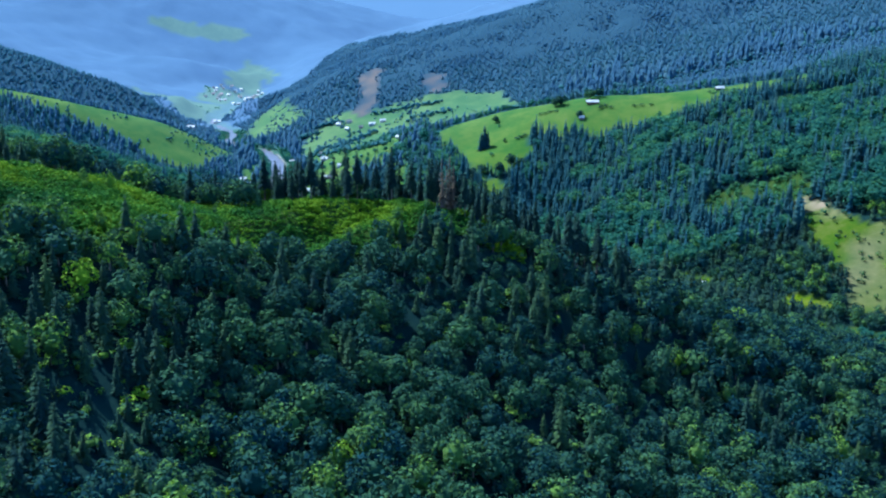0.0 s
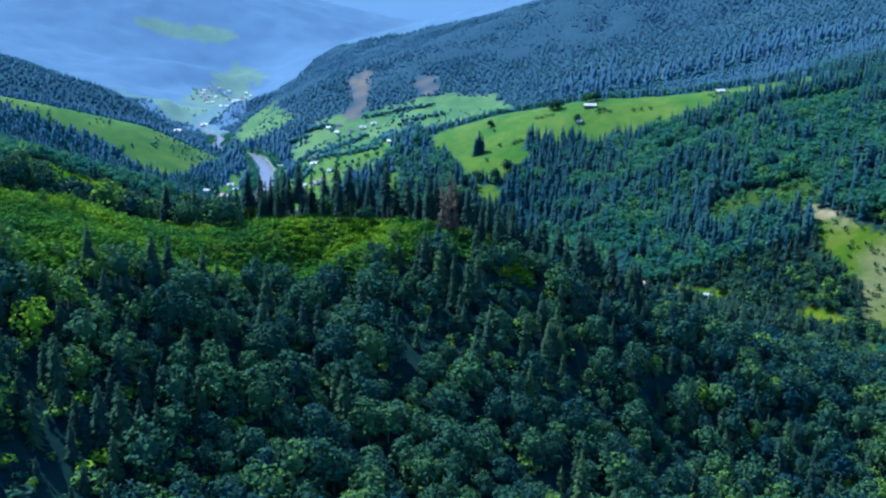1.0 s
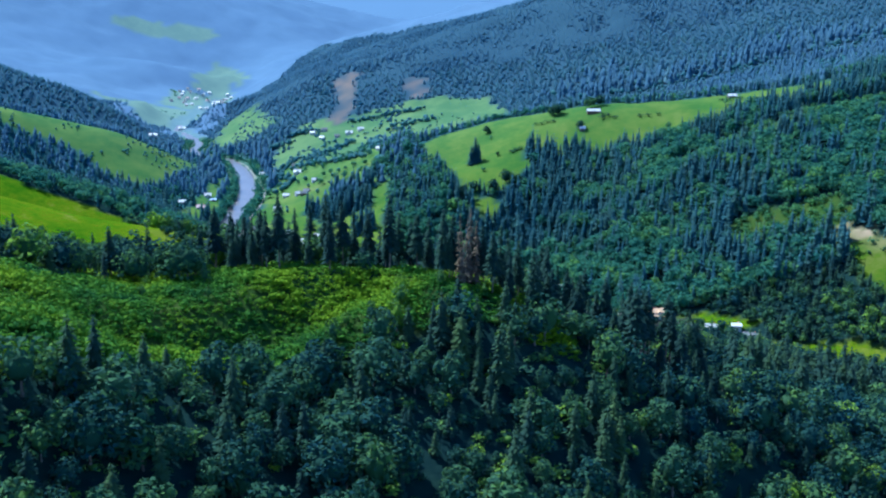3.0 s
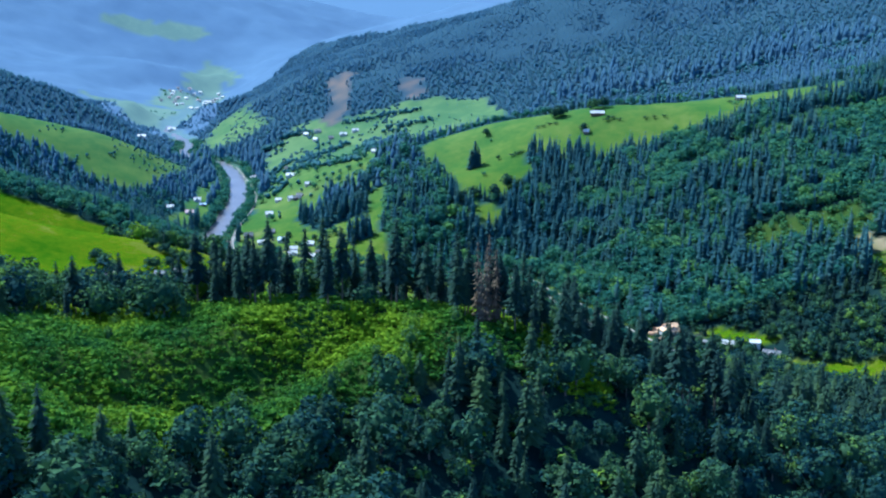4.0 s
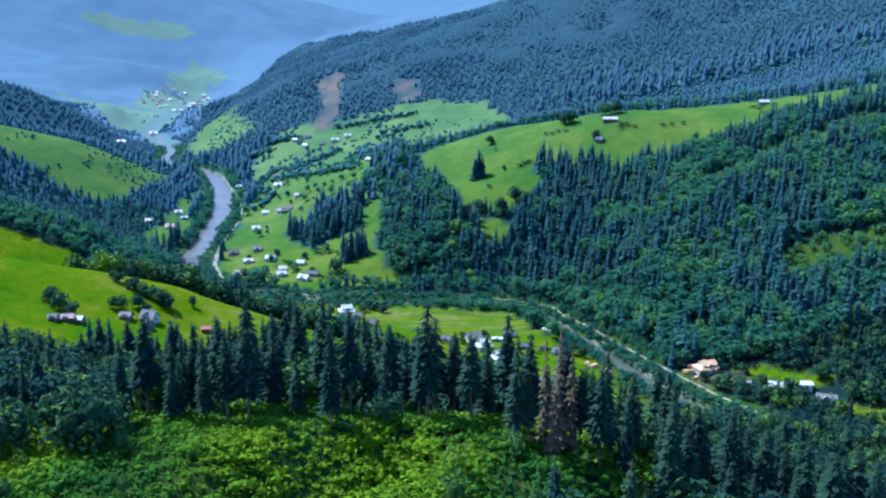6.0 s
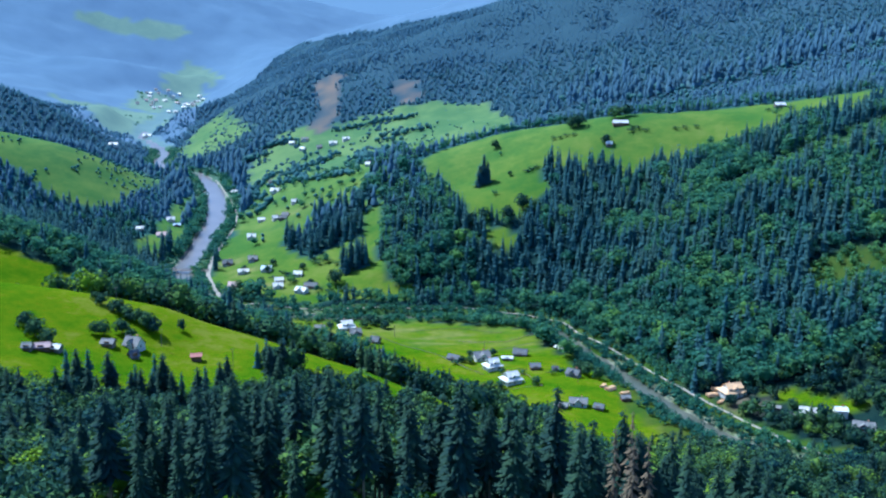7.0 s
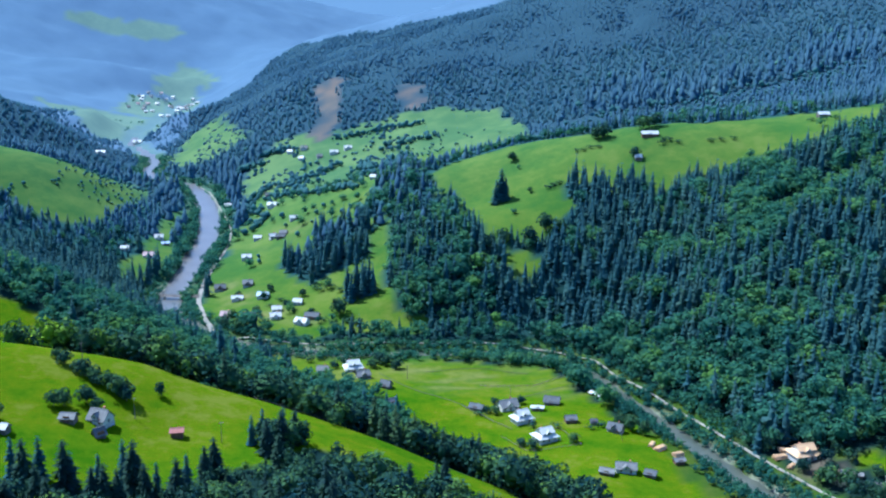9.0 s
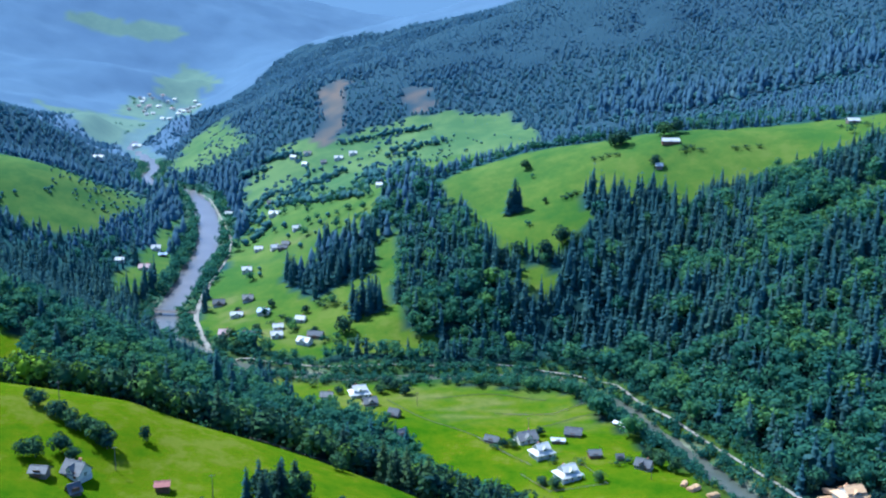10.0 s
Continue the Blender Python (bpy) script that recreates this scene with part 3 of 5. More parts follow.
def ribbon(name, line, half, lift, material, drape=True, crown=0.0):
    """A band along a line of the plan, laid on the ground."""
    pts = np.array(line, float)[:, :2]
    seg = np.hypot(*np.diff(pts, axis=0).T)
    s = np.concatenate([[0], np.cumsum(seg)])
    at = np.linspace(0, s[-1], int(s[-1] / 5) + 2)
    p = np.stack([np.interp(at, s, pts[:, k]) for k in (0, 1)], 1)
    for _ in range(6):
        p[1:-1] = (p[:-2] + 2 * p[1:-1] + p[2:]) / 4
    d = np.gradient(p, axis=0)
    d /= np.hypot(d[:, 0], d[:, 1])[:, None]
    side = np.stack([-d[:, 1], d[:, 0]], 1)
    h = half(p[:, 1]) if callable(half) else np.full(len(p), half)
    across = np.array([-1, -0.5, 0, 0.5, 1])
    v = p[:, None, :] + side[:, None, :] * (h[:, None] * across)[:, :, None]
    if drape:
        z = height(v[..., 0].ravel(), v[..., 1].ravel()).reshape(len(p), 5)
        z = np.repeat(z.max(1)[:, None], 5, 1) + lift + crown * (1 - across ** 2)
    else:
        z = np.repeat((river_level(p[:, 1]) + lift)[:, None], 5, 1)
    v = np.concatenate([v, z[..., None]], 2).reshape(-1, 3)
    b = (np.arange(len(p) - 1)[:, None] * 5 + np.arange(4)).ravel()
    return sheet(name, v, np.stack([b, b + 5, b + 6, b + 1], 1), material)


water = ribbon("water", RIVER[:32], lambda y: river_half(y) + 7, 0.0, WATER, drape=False)
tagged(water, "shallow grey-green mountain river winding through the valley", "river", kind="structure")
EAST_ROAD = [(290, 556), (215, 604), (176, 629), (154, 668), (128, 722), (116, 762), (103, 795), (92, 828), (81, 862), (66, 880), (36, 897), (10, 900), (-15, 899), (-43, 899), (-86, 902), (-119, 912), (-140, 924), (-152, 925)]
NORTH_ROAD = [(-152, 925), (-166, 962), (-181, 1011), (-183, 1050), (-181, 1095), (-178, 1133), (-182, 1179), (-202, 1255), (-221, 1320), (-236, 1365), (-252, 1395)]
tagged(ribbon("road", EAST_ROAD, 1.0, 0.12, ROAD, crown=0.08), "pale gravel road along the river bank", "road", kind="structure")
for way in ([(-46, 846), (-30, 820), (-2, 796), (12, 772)], [(30, 806), (60, 826), (72, 822)], [(-20, 850), (10, 858), (40, 846)]):
    tagged(ribbon("path", way, 0.5, 0.15, TRACK), "narrow trodden track across the field", "path", kind="structure")
tagged(ribbon("road", NORTH_ROAD, lambda y: np.interp(y, [1060, 1110], [1.7, 0.9]), 0.12, ROAD, crown=0.08), "pale dirt road through the village", "road", kind="structure")

# the pale farthest range, a glowing sheet hiding the sky all round the head of the valley
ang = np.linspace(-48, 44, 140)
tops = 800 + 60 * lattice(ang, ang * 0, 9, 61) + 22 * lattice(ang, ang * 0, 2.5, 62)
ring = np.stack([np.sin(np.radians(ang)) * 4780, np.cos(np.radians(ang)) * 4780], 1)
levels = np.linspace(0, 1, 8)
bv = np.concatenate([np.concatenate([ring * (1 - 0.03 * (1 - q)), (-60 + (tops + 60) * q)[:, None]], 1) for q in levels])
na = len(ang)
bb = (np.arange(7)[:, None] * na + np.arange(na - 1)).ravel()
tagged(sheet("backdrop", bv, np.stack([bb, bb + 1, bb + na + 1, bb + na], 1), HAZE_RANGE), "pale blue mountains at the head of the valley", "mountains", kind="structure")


# ---- trees ----


def ico(level):
    bm = bmesh.new()
    bmesh.ops.create_icosphere(bm, subdivisions=level, radius=1)
    v = np.array([q.co[:] for q in bm.verts])
    f = np.array([[q.index for q in t.verts] for t in bm.faces])
    bm.free()
    return v, f


ICO_V, ICO_F = ico(1)


class Shape:
    """Vertices and triangles of one plant, gathered piece by piece; mat 0 leaves, 1 bark."""

    def __init__(self):
        self.v, self.f, self.m, self.n = [], [], [], 0

    def add(self, v, f, mat=0):
        v, f = np.asarray(v, float), np.asarray(f, int)
        self.v.append(v), self.f.append(f + self.n), self.m.append(np.full(len(f), mat))
        self.n += len(v)

    def done(self):
        return np.concatenate(self.v), np.concatenate(self.f), np.concatenate(self.m)


def stem(s, h, r0, r1, sides=5, lean=(0, 0)):
    a = np.arange(sides) * 2 * np.pi / sides
    low = np.stack([np.cos(a) * r0, np.sin(a) * r0, np.full(sides, -0.03)], 1)
    top = np.stack([np.cos(a) * r1 + lean[0], np.sin(a) * r1 + lean[1], np.full(sides, h)], 1)
    k = np.arange(sides)
    j = (k + 1) % sides
    s.add(np.concatenate([low, top]), np.concatenate([np.stack([k, j, j + sides], 1), np.stack([k, j + sides, k + sides], 1)]), 1)


def limb(s, a, b, r):
    a, b = np.array(a, float), np.array(b, float)
    d = b - a
    u = np.cross(d, (0.3, 0.2, 1.0))
    u /= np.linalg.norm(u) + 1e-9
    w = np.cross(d / np.linalg.norm(d), u)
    s.add([a + u * r, a - u * r * 0.5 + w * r, a - u * r * 0.5 - w * r, b], [[0, 1, 3], [1, 2, 3], [2, 0, 3]], 1)


def spruce_shape(tiers, per, bare=0.1, width=0.155, blade=0.40, core=True, trunk=True, seed=0, dead=False, solid=0.40):
    """A spruce one metre high: whorls of drooping boughs, each a folded blade, round a thin core."""
    r = np.random.default_rng(seed)
    s = Shape()
    if trunk:
        stem(s, 0.96, 0.014, 0.003)
    if core:
        n = 6
        a = np.arange(n) * 2 * np.pi / n
        ring = np.stack([np.cos(a), np.sin(a), a * 0], 1)
        low, mid = ring * width * solid + (0, 0, bare + 0.03), ring * width * solid * 0.75 + (0, 0, bare + 0.4 * (1 - bare))
        k = np.arange(n)
        j = (k + 1) % n
        s.add(np.concatenate([low, mid, [[0, 0, 0.97]]]), np.concatenate([np.stack([k, j, j + n], 1), np.stack([k, j + n, k + n], 1), np.stack([k + n, j + n, k * 0 + 2 * n], 1)]))
    for t in range(tiers):
        h = bare + (1 - bare) * ((t + 0.5 * (r.random() - 0.5)) / tiers if t else 0) ** 0.95
        big = width * (1 - np.clip((h - bare) / (1 - bare), 0, 1)) ** 0.68 * (0.78 + 0.44 * r.random()) + 0.016
        count = max(4, int(per * (0.55 + 0.45 * (1 - t / tiers))))
        for k in range(count):
            if dead and r.random() < 0.12:
                continue
            a = (k + r.random() * 0.8) * 2 * np.pi / count + t * 0.7
            reach = big * (0.7 + 0.5 * r.random())
            c, d = np.cos(a), np.sin(a)
            h = h + (r.random() - 0.5) * 1.0 / tiers
            wide = reach * (blade if not dead else 0.2) * (0.8 + 0.5 * r.random())
            drop = reach * (0.40 + 0.45 * r.random())
            up = 0.62 / tiers
            root = np.array([0, 0, h + up])
            mid = np.array([c, d, 0]) * reach * 0.6 + (0, 0, h + up - drop * 0.75)
            tip = np.array([c, d, 0]) * reach + (0, 0, h + up - drop * 0.9)
            out = np.array([-d, c, 0]) * wide
            s.add([root, mid + out, tip, mid - out], [[0, 1, 2], [0, 2, 3]])
    s.add([[0.016, 0, 0.88], [-0.008, 0.014, 0.88], [-0.008, -0.014, 0.88], [0, 0, 1.0]], [[0, 1, 3], [1, 2, 3], [2, 0, 3]])
    return s.done()


def leafy_shape(lobes, tufts, size, trunk=True, seed=0, round_=0.30, tall=0.40, core=0.66, mid=0.54):
    """A broadleaf tree one metre high: uneven lobes of a crown that hangs low, set with small folded tufts of leaves."""
    r = np.random.default_rng(seed)
    s = Shape()
    k = np.arange(lobes)
    up = 1 - 1.75 * (k + 0.5) / lobes
    a = k * 2.4 + r.random(lobes) * 0.9
    flat = np.sqrt(np.clip(1 - up ** 2, 0.05, 1))
    out = 0.50 + 0.28 * r.random(lobes)
    mids = np.stack([np.cos(a) * flat * round_ * out, np.sin(a) * flat * round_ * out, mid + up * tall * out], 1)
    radii = round_ * (0.46 + 0.20 * r.random(lobes)) * (7 / lobes) ** 0.3
    if trunk:
        stem(s, mid * 0.9, 0.022, 0.010)
        for j in range(min(3, lobes)):
            limb(s, (0, 0, mid * (0.4 + 0.1 * j)), mids[j] * 0.9, 0.010)
    s.add(ICO_V * (0.75 + 0.3 * r.random((len(ICO_V), 1))) * (round_ * core, round_ * core, tall * core) + (0, 0, mid), ICO_F)
    centre = np.array([0, 0, mid])
    made = 0
    while made < tufts:
        j = r.integers(lobes)
        n = r.normal(size=3)
        n /= np.linalg.norm(n)
        if n @ (mids[j] - centre) / (np.linalg.norm(mids[j] - centre) + 1e-9) < -0.25 or n[2] < -0.55:
            continue
        p = mids[j] + n * radii[j] * (0.86 + 0.26 * r.random())
        n = n + r.normal(size=3) * 0.5 + (0, 0, 0.25)
        n /= np.linalg.norm(n)
        u = np.cross(n, r.normal(size=3))
        u /= np.linalg.norm(u) + 1e-9
        w = np.cross(n, u)
        z = size * (0.6 + 0.8 * r.random())
        s.add([p + u * z, p + w * z * 0.8 + n * z * 0.2, p - u * z * 0.7 - w * z * 0.5], [[0, 1, 2]])
        made += 1
    return s.done()


def far_spruce(seed):
    r = np.random.default_rng(seed)
    s = Shape()
    n = 6
    for lo, hi, rad in ((0.02, 0.72, 0.19), (0.42, 1.0, 0.12)):
        a = np.arange(n) * 2 * np.pi / n + r.random() * 6
        q = rad * (0.7 + 0.6 * r.random(n))
        ring = np.stack([np.cos(a) * q, np.sin(a) * q, lo + 0.1 * r.random(n)], 1)
        k = np.arange(n)
        s.add(np.concatenate([ring, [[0, 0, hi]]]), np.stack([k, (k + 1) % n, k * 0 + n], 1))
    return s.done()


def far_leafy(seed):
    r = np.random.default_rng(seed)
    s = Shape()
    s.add(ICO_V * (0.7 + 0.55 * r.random((len(ICO_V), 1))) * (0.36, 0.36, 0.40) + (0, 0, 0.5), ICO_F)
    return s.done()


def plant(name, shapes, at, materials, label, category):
    """Many plants as one object. at: x, y, z, width, height, turn, tone in columns."""
    vs, fs, ms, ts, n = [], [], [], [], 0
    which = np.arange(len(at)) % len(shapes)
    for k, (v, f, m) in enumerate(shapes):
        p = at[which == k]
        if not len(p):
            continue
        c, s = np.cos(p[:, 5])[:, None], np.sin(p[:, 5])[:, None]
        x = (v[:, 0] * c - v[:, 1] * s) * p[:, 3:4] + p[:, 0:1]
        y = (v[:, 0] * s + v[:, 1] * c) * p[:, 3:4] + p[:, 1:2]
        z = v[:, 2] * p[:, 4:5] + p[:, 2:3]
        vs.append(np.stack([x, y, z], 2).reshape(-1, 3))
        fs.append((f[None] + (np.arange(len(p)) * len(v))[:, None, None] + n).reshape(-1, 3))
        ms.append(np.tile(m, len(p)))
        ts.append(np.repeat(p[:, 6], len(v)))
        n += len(p) * len(v)
    ob = sheet(name, np.concatenate(vs), np.concatenate(fs), materials[0], smooth=False)
    for m in materials[1:]:
        ob.data.materials.append(m)
    ob.data.polygons.foreach_set("material_index", np.concatenate(ms).astype(np.int32))
    ob.data.attributes.new("tint", "FLOAT", "POINT").data.foreach_set("value", np.concatenate(ts).astype(np.float32))
    return tagged(ob, label, category, kind="stuff")


def scatter(x0, x1, y0, y1, step, seed):
    """Places on a shaken grid."""
    r = np.random.default_rng(seed)
    x, y = np.meshgrid(np.arange(x0, x1, step), np.arange(y0, y1, step))
    x, y = x.ravel() + (r.random(x.size) - 0.5) * step * 0.95, y.ravel() + (r.random(x.size) - 0.5) * step * 0.95
    keep = np.abs(x + 0.01 * y) < 0.48 * y + 45
    return x[keep], y[keep]


def stand(x, y, high, wide, seed, tone=None, sunk=0.0):
    """Rows for plant(): high and wide are ranges in metres of height, and of width for a unit of height."""
    r = np.random.default_rng(seed)
    h = high[0] + (high[1] - high[0]) * r.random(len(x)) ** 1.3
    t = 0.02 + 0.55 * r.random(len(x)) ** 1.3 + 0.2 * lattice(x, y, 40, seed + 1) + 0.45 * (r.random(len(x)) < 0.05) if tone is None else tone
    return np.stack([x, y, height(x, y) - 0.15 - sunk * h, h * (wide[0] + (wide[1] - wide[0]) * r.random(len(x))), h, r.random(len(x)) * 6.28, t], 1)


def wells(rows, low):
    """Lower trees where the canopy dips."""
    rows[:, 3:5] *= np.where(low, 0.5, 1.0)[:, None]
    return rows


def near_line(x, y, line, gap):
    p = np.array([q[:2] for q in line], float)
    out = np.zeros(len(x), bool)
    for a, b in zip(p[:-1], p[1:]):
        d = b - a
        k = np.clip(((x - a[0]) * d[0] + (y - a[1]) * d[1]) / (d @ d), 0, 1)
        out |= np.hypot(x - a[0] - k * d[0], y - a[1] - k * d[1]) < gap
    return out


SPRUCE_BELT = [(86, 398), (100, 408), (116, 440), (138, 474), (168, 496), (204, 518)]


def woods(x, y, seed):
    """Which places carry spruce, which broadleaf trees, and which a bush."""
    r = np.random.default_rng(seed)
    c = cover(x, y)
    u, mixd = r.random(len(x)), lattice(x, y, 70, 41) * 0.5 + lattice(x, y, 28, 42) * 0.4
    share = np.clip(0.12 + 1.2 * mixd, 0.03, 0.85)
    share = np.where((y > 355) & (y < 450) & (x < 75), np.where(x < -72, 0.28, 0.92), share)          # the stand behind the knoll
    share = np.where((y > 450) & (y < 640), np.clip(0.10 + 0.8 * mixd, 0.03, 0.7), share)
    share = np.where((y > 700) & (y < 1300) & (x > 30), np.clip(0.26 + 1.5 * mixd + 0.42 * np.clip((y - 860) / 90, 0, 1) - 0.3 * (x < 75) * (y < 930), 0.05, 0.93), share)
    share = np.where((y > 960) & (y < 1200) & (x > -40) & (x < 30), 0.5 + 0.5 * mixd, share)
    share = np.where((x < -150) & (y > 740) & (y < 1335), np.clip((y - 800) / 110, 0.12, 0.85) + 0.4 * mixd, share)
    share = np.where((x > -230) & (x < 60) & (y > 690) & (y < 790), 0.06, share)
    share = np.where((x < -60) & (y > 690) & (y < 835), 0.10, share)
    share = np.where((y < 300) & (x > -55), share * 0.6, np.where((y < 300) & (x > -150), np.clip(share + 0.14, 0, 0.8), share))
    share = np.where((y > 225) & (y < 345) & (x < -15), share * 0.5, share)
    share = np.where(near_line(x, y, SPRUCE_BELT, 16), 0.9, share)
    share = np.where((np.abs(x + 84) < 22) & (y > 175) & (y < 232), 0.78, share)
    share = np.where(y > 1335, 0.82, share)
    wood = (c == WOOD) | (c == CONIFER)
    spruce = wood & ((u < share) | (c == CONIFER))
    leafy = wood & ~spruce | (c == BARE) & (u < 0.03)
    v = r.random(len(x))
    bank = (c == WILLOW)
    hedge = np.abs(lattice(x, y, 60, 44)) < 0.07
    orchard = (c == ORCHARD) & (v < 0.03 + 0.10 * (lattice(x, y, 45, 44) > 0.25) * (y > 1080) + (y > 1180) * np.where(hedge, 0.75, 0.5 * (lattice(x, y, 50, 45) > 0.17)))
    field = (c == MEADOW) & (v < np.where(y < 1300, 0.0025, 0.0)) | (c == ROUGH) & (v < 0.30)
    road = near_line(x, y, EAST_ROAD, 1.7) | near_line(x, y, NORTH_ROAD, 3.6)
    for q in HOUSE_SPOTS:
        road |= np.hypot(x - q[0], y - q[1]) < 9
    return spruce & ~road, (leafy | orchard) & ~road, (bank | field | (y > 1815) & (x < -345) & np.isin(c, (MEADOW, ORCHARD)) & (v < 0.6)) & ~road, (c == BRIGHT)


NEAR_SPRUCE = [spruce_shape(23, 12, 0.03 + 0.05 * k, 0.205 + 0.025 * (k % 2), 0.17, solid=0.5, seed=k) for k in range(4)]
LOWER_SPRUCE = [spruce_shape(15, 9, 0.03 + 0.04 * k, 0.20, 0.24, seed=6 + k) for k in range(3)]
TALL_SPRUCE = [spruce_shape(30, 14, 0.24 + 0.10 * k, 0.108 + 0.012 * k, 0.16, solid=0.2, seed=10 + k) for k in range(3)]
NEAR_LEAFY = [leafy_shape(8 + k % 4, 255, 0.050, seed=20 + k, round_=0.29 + 0.03 * (k % 3), mid=0.48, tall=0.47) for k in range(6)]
MID_SPRUCE = [spruce_shape(8, 6, 0.03, 0.155, 0.40, trunk=False, solid=0.62, seed=40 + k) for k in range(3)]
FINE_LEAFY = [leafy_shape(8, 230, 0.052, trunk=False, seed=155 + k, round_=0.33, mid=0.5, tall=0.44) for k in range(5)]
LOWER_LEAFY = [leafy_shape(7, 112, 0.078, trunk=False, seed=55 + k, round_=0.33, mid=0.5, tall=0.44) for k in range(4)]
MID_LEAFY = [leafy_shape(7, 78, 0.098, trunk=False, seed=50 + k, round_=0.33, mid=0.5, tall=0.44) for k in range(4)]
SCRUB_BUSH = [leafy_shape(4, 42, 0.115, trunk=False, seed=60 + k, round_=0.42, tall=0.40, mid=0.42, core=0.72) for k in range(4)]
LOW_BUSH = [leafy_shape(4, 40, 0.13, trunk=False, seed=70 + k, round_=0.40, tall=0.40, mid=0.46) for k in range(4)]
OUTER_LEAFY = [leafy_shape(7, 52, 0.115, trunk=False, seed=65 + k, round_=0.38, mid=0.46, tall=0.46) for k in range(4)]
FAR_SPRUCE = [far_spruce(80 + k) for k in range(4)]
FAR_LEAFY = [far_leafy(90 + k) for k in range(4)]

# buildings stand here; trees keep off
FARM_SPOTS = [(-61, 851), (26, 770), (34, 747), (147, 717), (-78, 845), (-55, 836), (21, 788), (64, 709), (-135, 626), (70, 755), (-152, 963), (-117, 950),
               (-118, 966), (-98, 936), (-104, 974), (-150, 999), (-131, 996), (-167, 1027), (-146, 1025), (-156, 1088), (-153, 1135), (-149, 1217), (-188, 1267),
               (-237, 1102), (-241, 1155), (-258, 1109), (-405, 1557), (-400, 1717), (-101, 1380), (-86, 1383), (-137, 1415), (174, 686)]
VILLAGE_SPOTS = [(188, 681), (193, 667), (-42, 820), (-39, 794), (45, 793), (5, 788), (36, 784), (50, 767), (61, 764), (55, 706), (74, 705), (-144, 622), (-133, 617),
               (-111, 629), (-164, 605), (-157, 608), (-168, 602), (-135, 954), (-92, 946), (-131, 1113), (-233, 1143), (164, 1067), (149, 1040), (304, 1072),
               (72, 806), (112, 629), (160, 697), (166, 687), (91, 720), (86, 735), (93, 729), (137, 719), (148, 702)]
HOUSE_SPOTS = FARM_SPOTS + VILLAGE_SPOTS + [(-137, 1386), (-117, 1379), (-54, 1179), (-161, 1276), (-201, 1277), (-186, 1271), (-123, 1145), (-129, 1119), (-138, 1120), (-171, 1318), (-152, 1412)]

# the wooded spur in front
x, y = scatter(-330, 330, 132, 470, 6.1, 1)
sp, lf, bush, br = woods(x, y, 2)
gap = (lattice(x, y, 14, 48) + 0.5 * lattice(x, y, 33, 49) > 0.40) & (y < 345)
ridge = sp & (y > 352) & (y < 432) & (x > -125) & (x < 62)
ridge &= np.random.default_rng(82).random(len(x)) < 0.85
lone_sp = np.nonzero(ridge)[0][:300]
near_lf = lf & (y > 232) & (y < 345) & (np.abs(x) < 75)
lone_lf = np.nonzero(near_lf)[0][:300]
sp[(y > 352) & (y < 432) & (x > -125) & (x < 62)] = False
lf[lone_lf] = False
rows = wells(stand(x[sp], y[sp], (8, 16), (0.8, 1.1), 3), gap[sp])
rows[:, 3:5] *= np.where(near_line(x[sp], y[sp], SPRUCE_BELT, 18), 1.4, np.where(np.hypot(x[sp] - 63, y[sp] - 383) < 17, 0.65, 1.0))[:, None]
plant("spruce_wood", NEAR_SPRUCE, rows, (SPRUCE, BARK), "dense dark green spruces on a steep slope", "trees")
rows = wells(stand(x[lf], y[lf], (6.5, 14.5), (0.95, 1.3), 4), gap[lf])
rows[:, 3:5] *= np.where(np.hypot(x[lf] - 63, y[lf] - 383) < 17, 0.7, 1.0)[:, None]
rows[:, 6] -= 0.16 * np.clip((x[lf] - 40) / 40, 0, 1)          # shade of the eastern flank put into a lower leaf tone
plant("broadleaf_wood", NEAR_LEAFY, rows, (LEAF, BARK), "mixed green broadleaf trees on a steep slope", "trees")


def tree_thing(name, shape, leaf, label, category, group):
    """One tree, one metre high, as a thing with a trunk and a crown."""
    v, f, m = shape
    holder = new(name)
    for what, k, mat in (("trunk", 1, BARK), ("crown", 0, leaf)):
        used, faces = np.unique(f[m == k], return_inverse=True)
        ob = sheet(what, v[used], faces.reshape(-1, 3), mat, smooth=False)
        if k == 0:
            ob.data.attributes.new("tint", "FLOAT", "POINT").data.foreach_set("value", np.full(len(used), 0.2, np.float32))
        ob.parent = holder
    return tagged(holder, label, category, group)


def grow(things, rows):
    """Stands copies of the given trees at the rows; the first ones are used themselves."""
    for k, (px, py, pz, w, h, turn, _) in enumerate(rows):
        m = Matrix.LocRotScale((px, py, pz), Euler((0, 0, turn)), (w, w, h))
        if k < len(things):
            things[k].matrix_basis = m
        else:
            copy_thing(things[k % len(things)], m).scale = (w, w, h)


ridge_rows = stand(x[lone_sp], y[lone_sp], (12, 23), (0.9, 1.15), 31)
ridge_rows[:, 3:5] *= np.interp(x[lone_sp], [-95, -70], [0.68, 1.0])[:, None]
grow([tree_thing("spruce", q, SPRUCE, "tall slender spruce with a bare lower trunk on the ridge", "spruce", "spruces on the ridge") for q in TALL_SPRUCE],
     ridge_rows)
grow([tree_thing("broadleaf_tree", leafy_shape(9, 480, 0.045, seed=120 + j, round_=0.30, mid=0.48, tall=0.47), LEAF, "leafy green broadleaf tree on the wooded slope", "tree", "broadleaf trees on the slope") for j in range(4)],
     wells(stand(x[lone_lf], y[lone_lf], (6.5, 14.5), (0.95, 1.3), 32), gap[lone_lf]))
x, y = scatter(-330, 330, 470, 720, 6.0, 5)
sp, lf, bush, br = woods(x, y, 6)
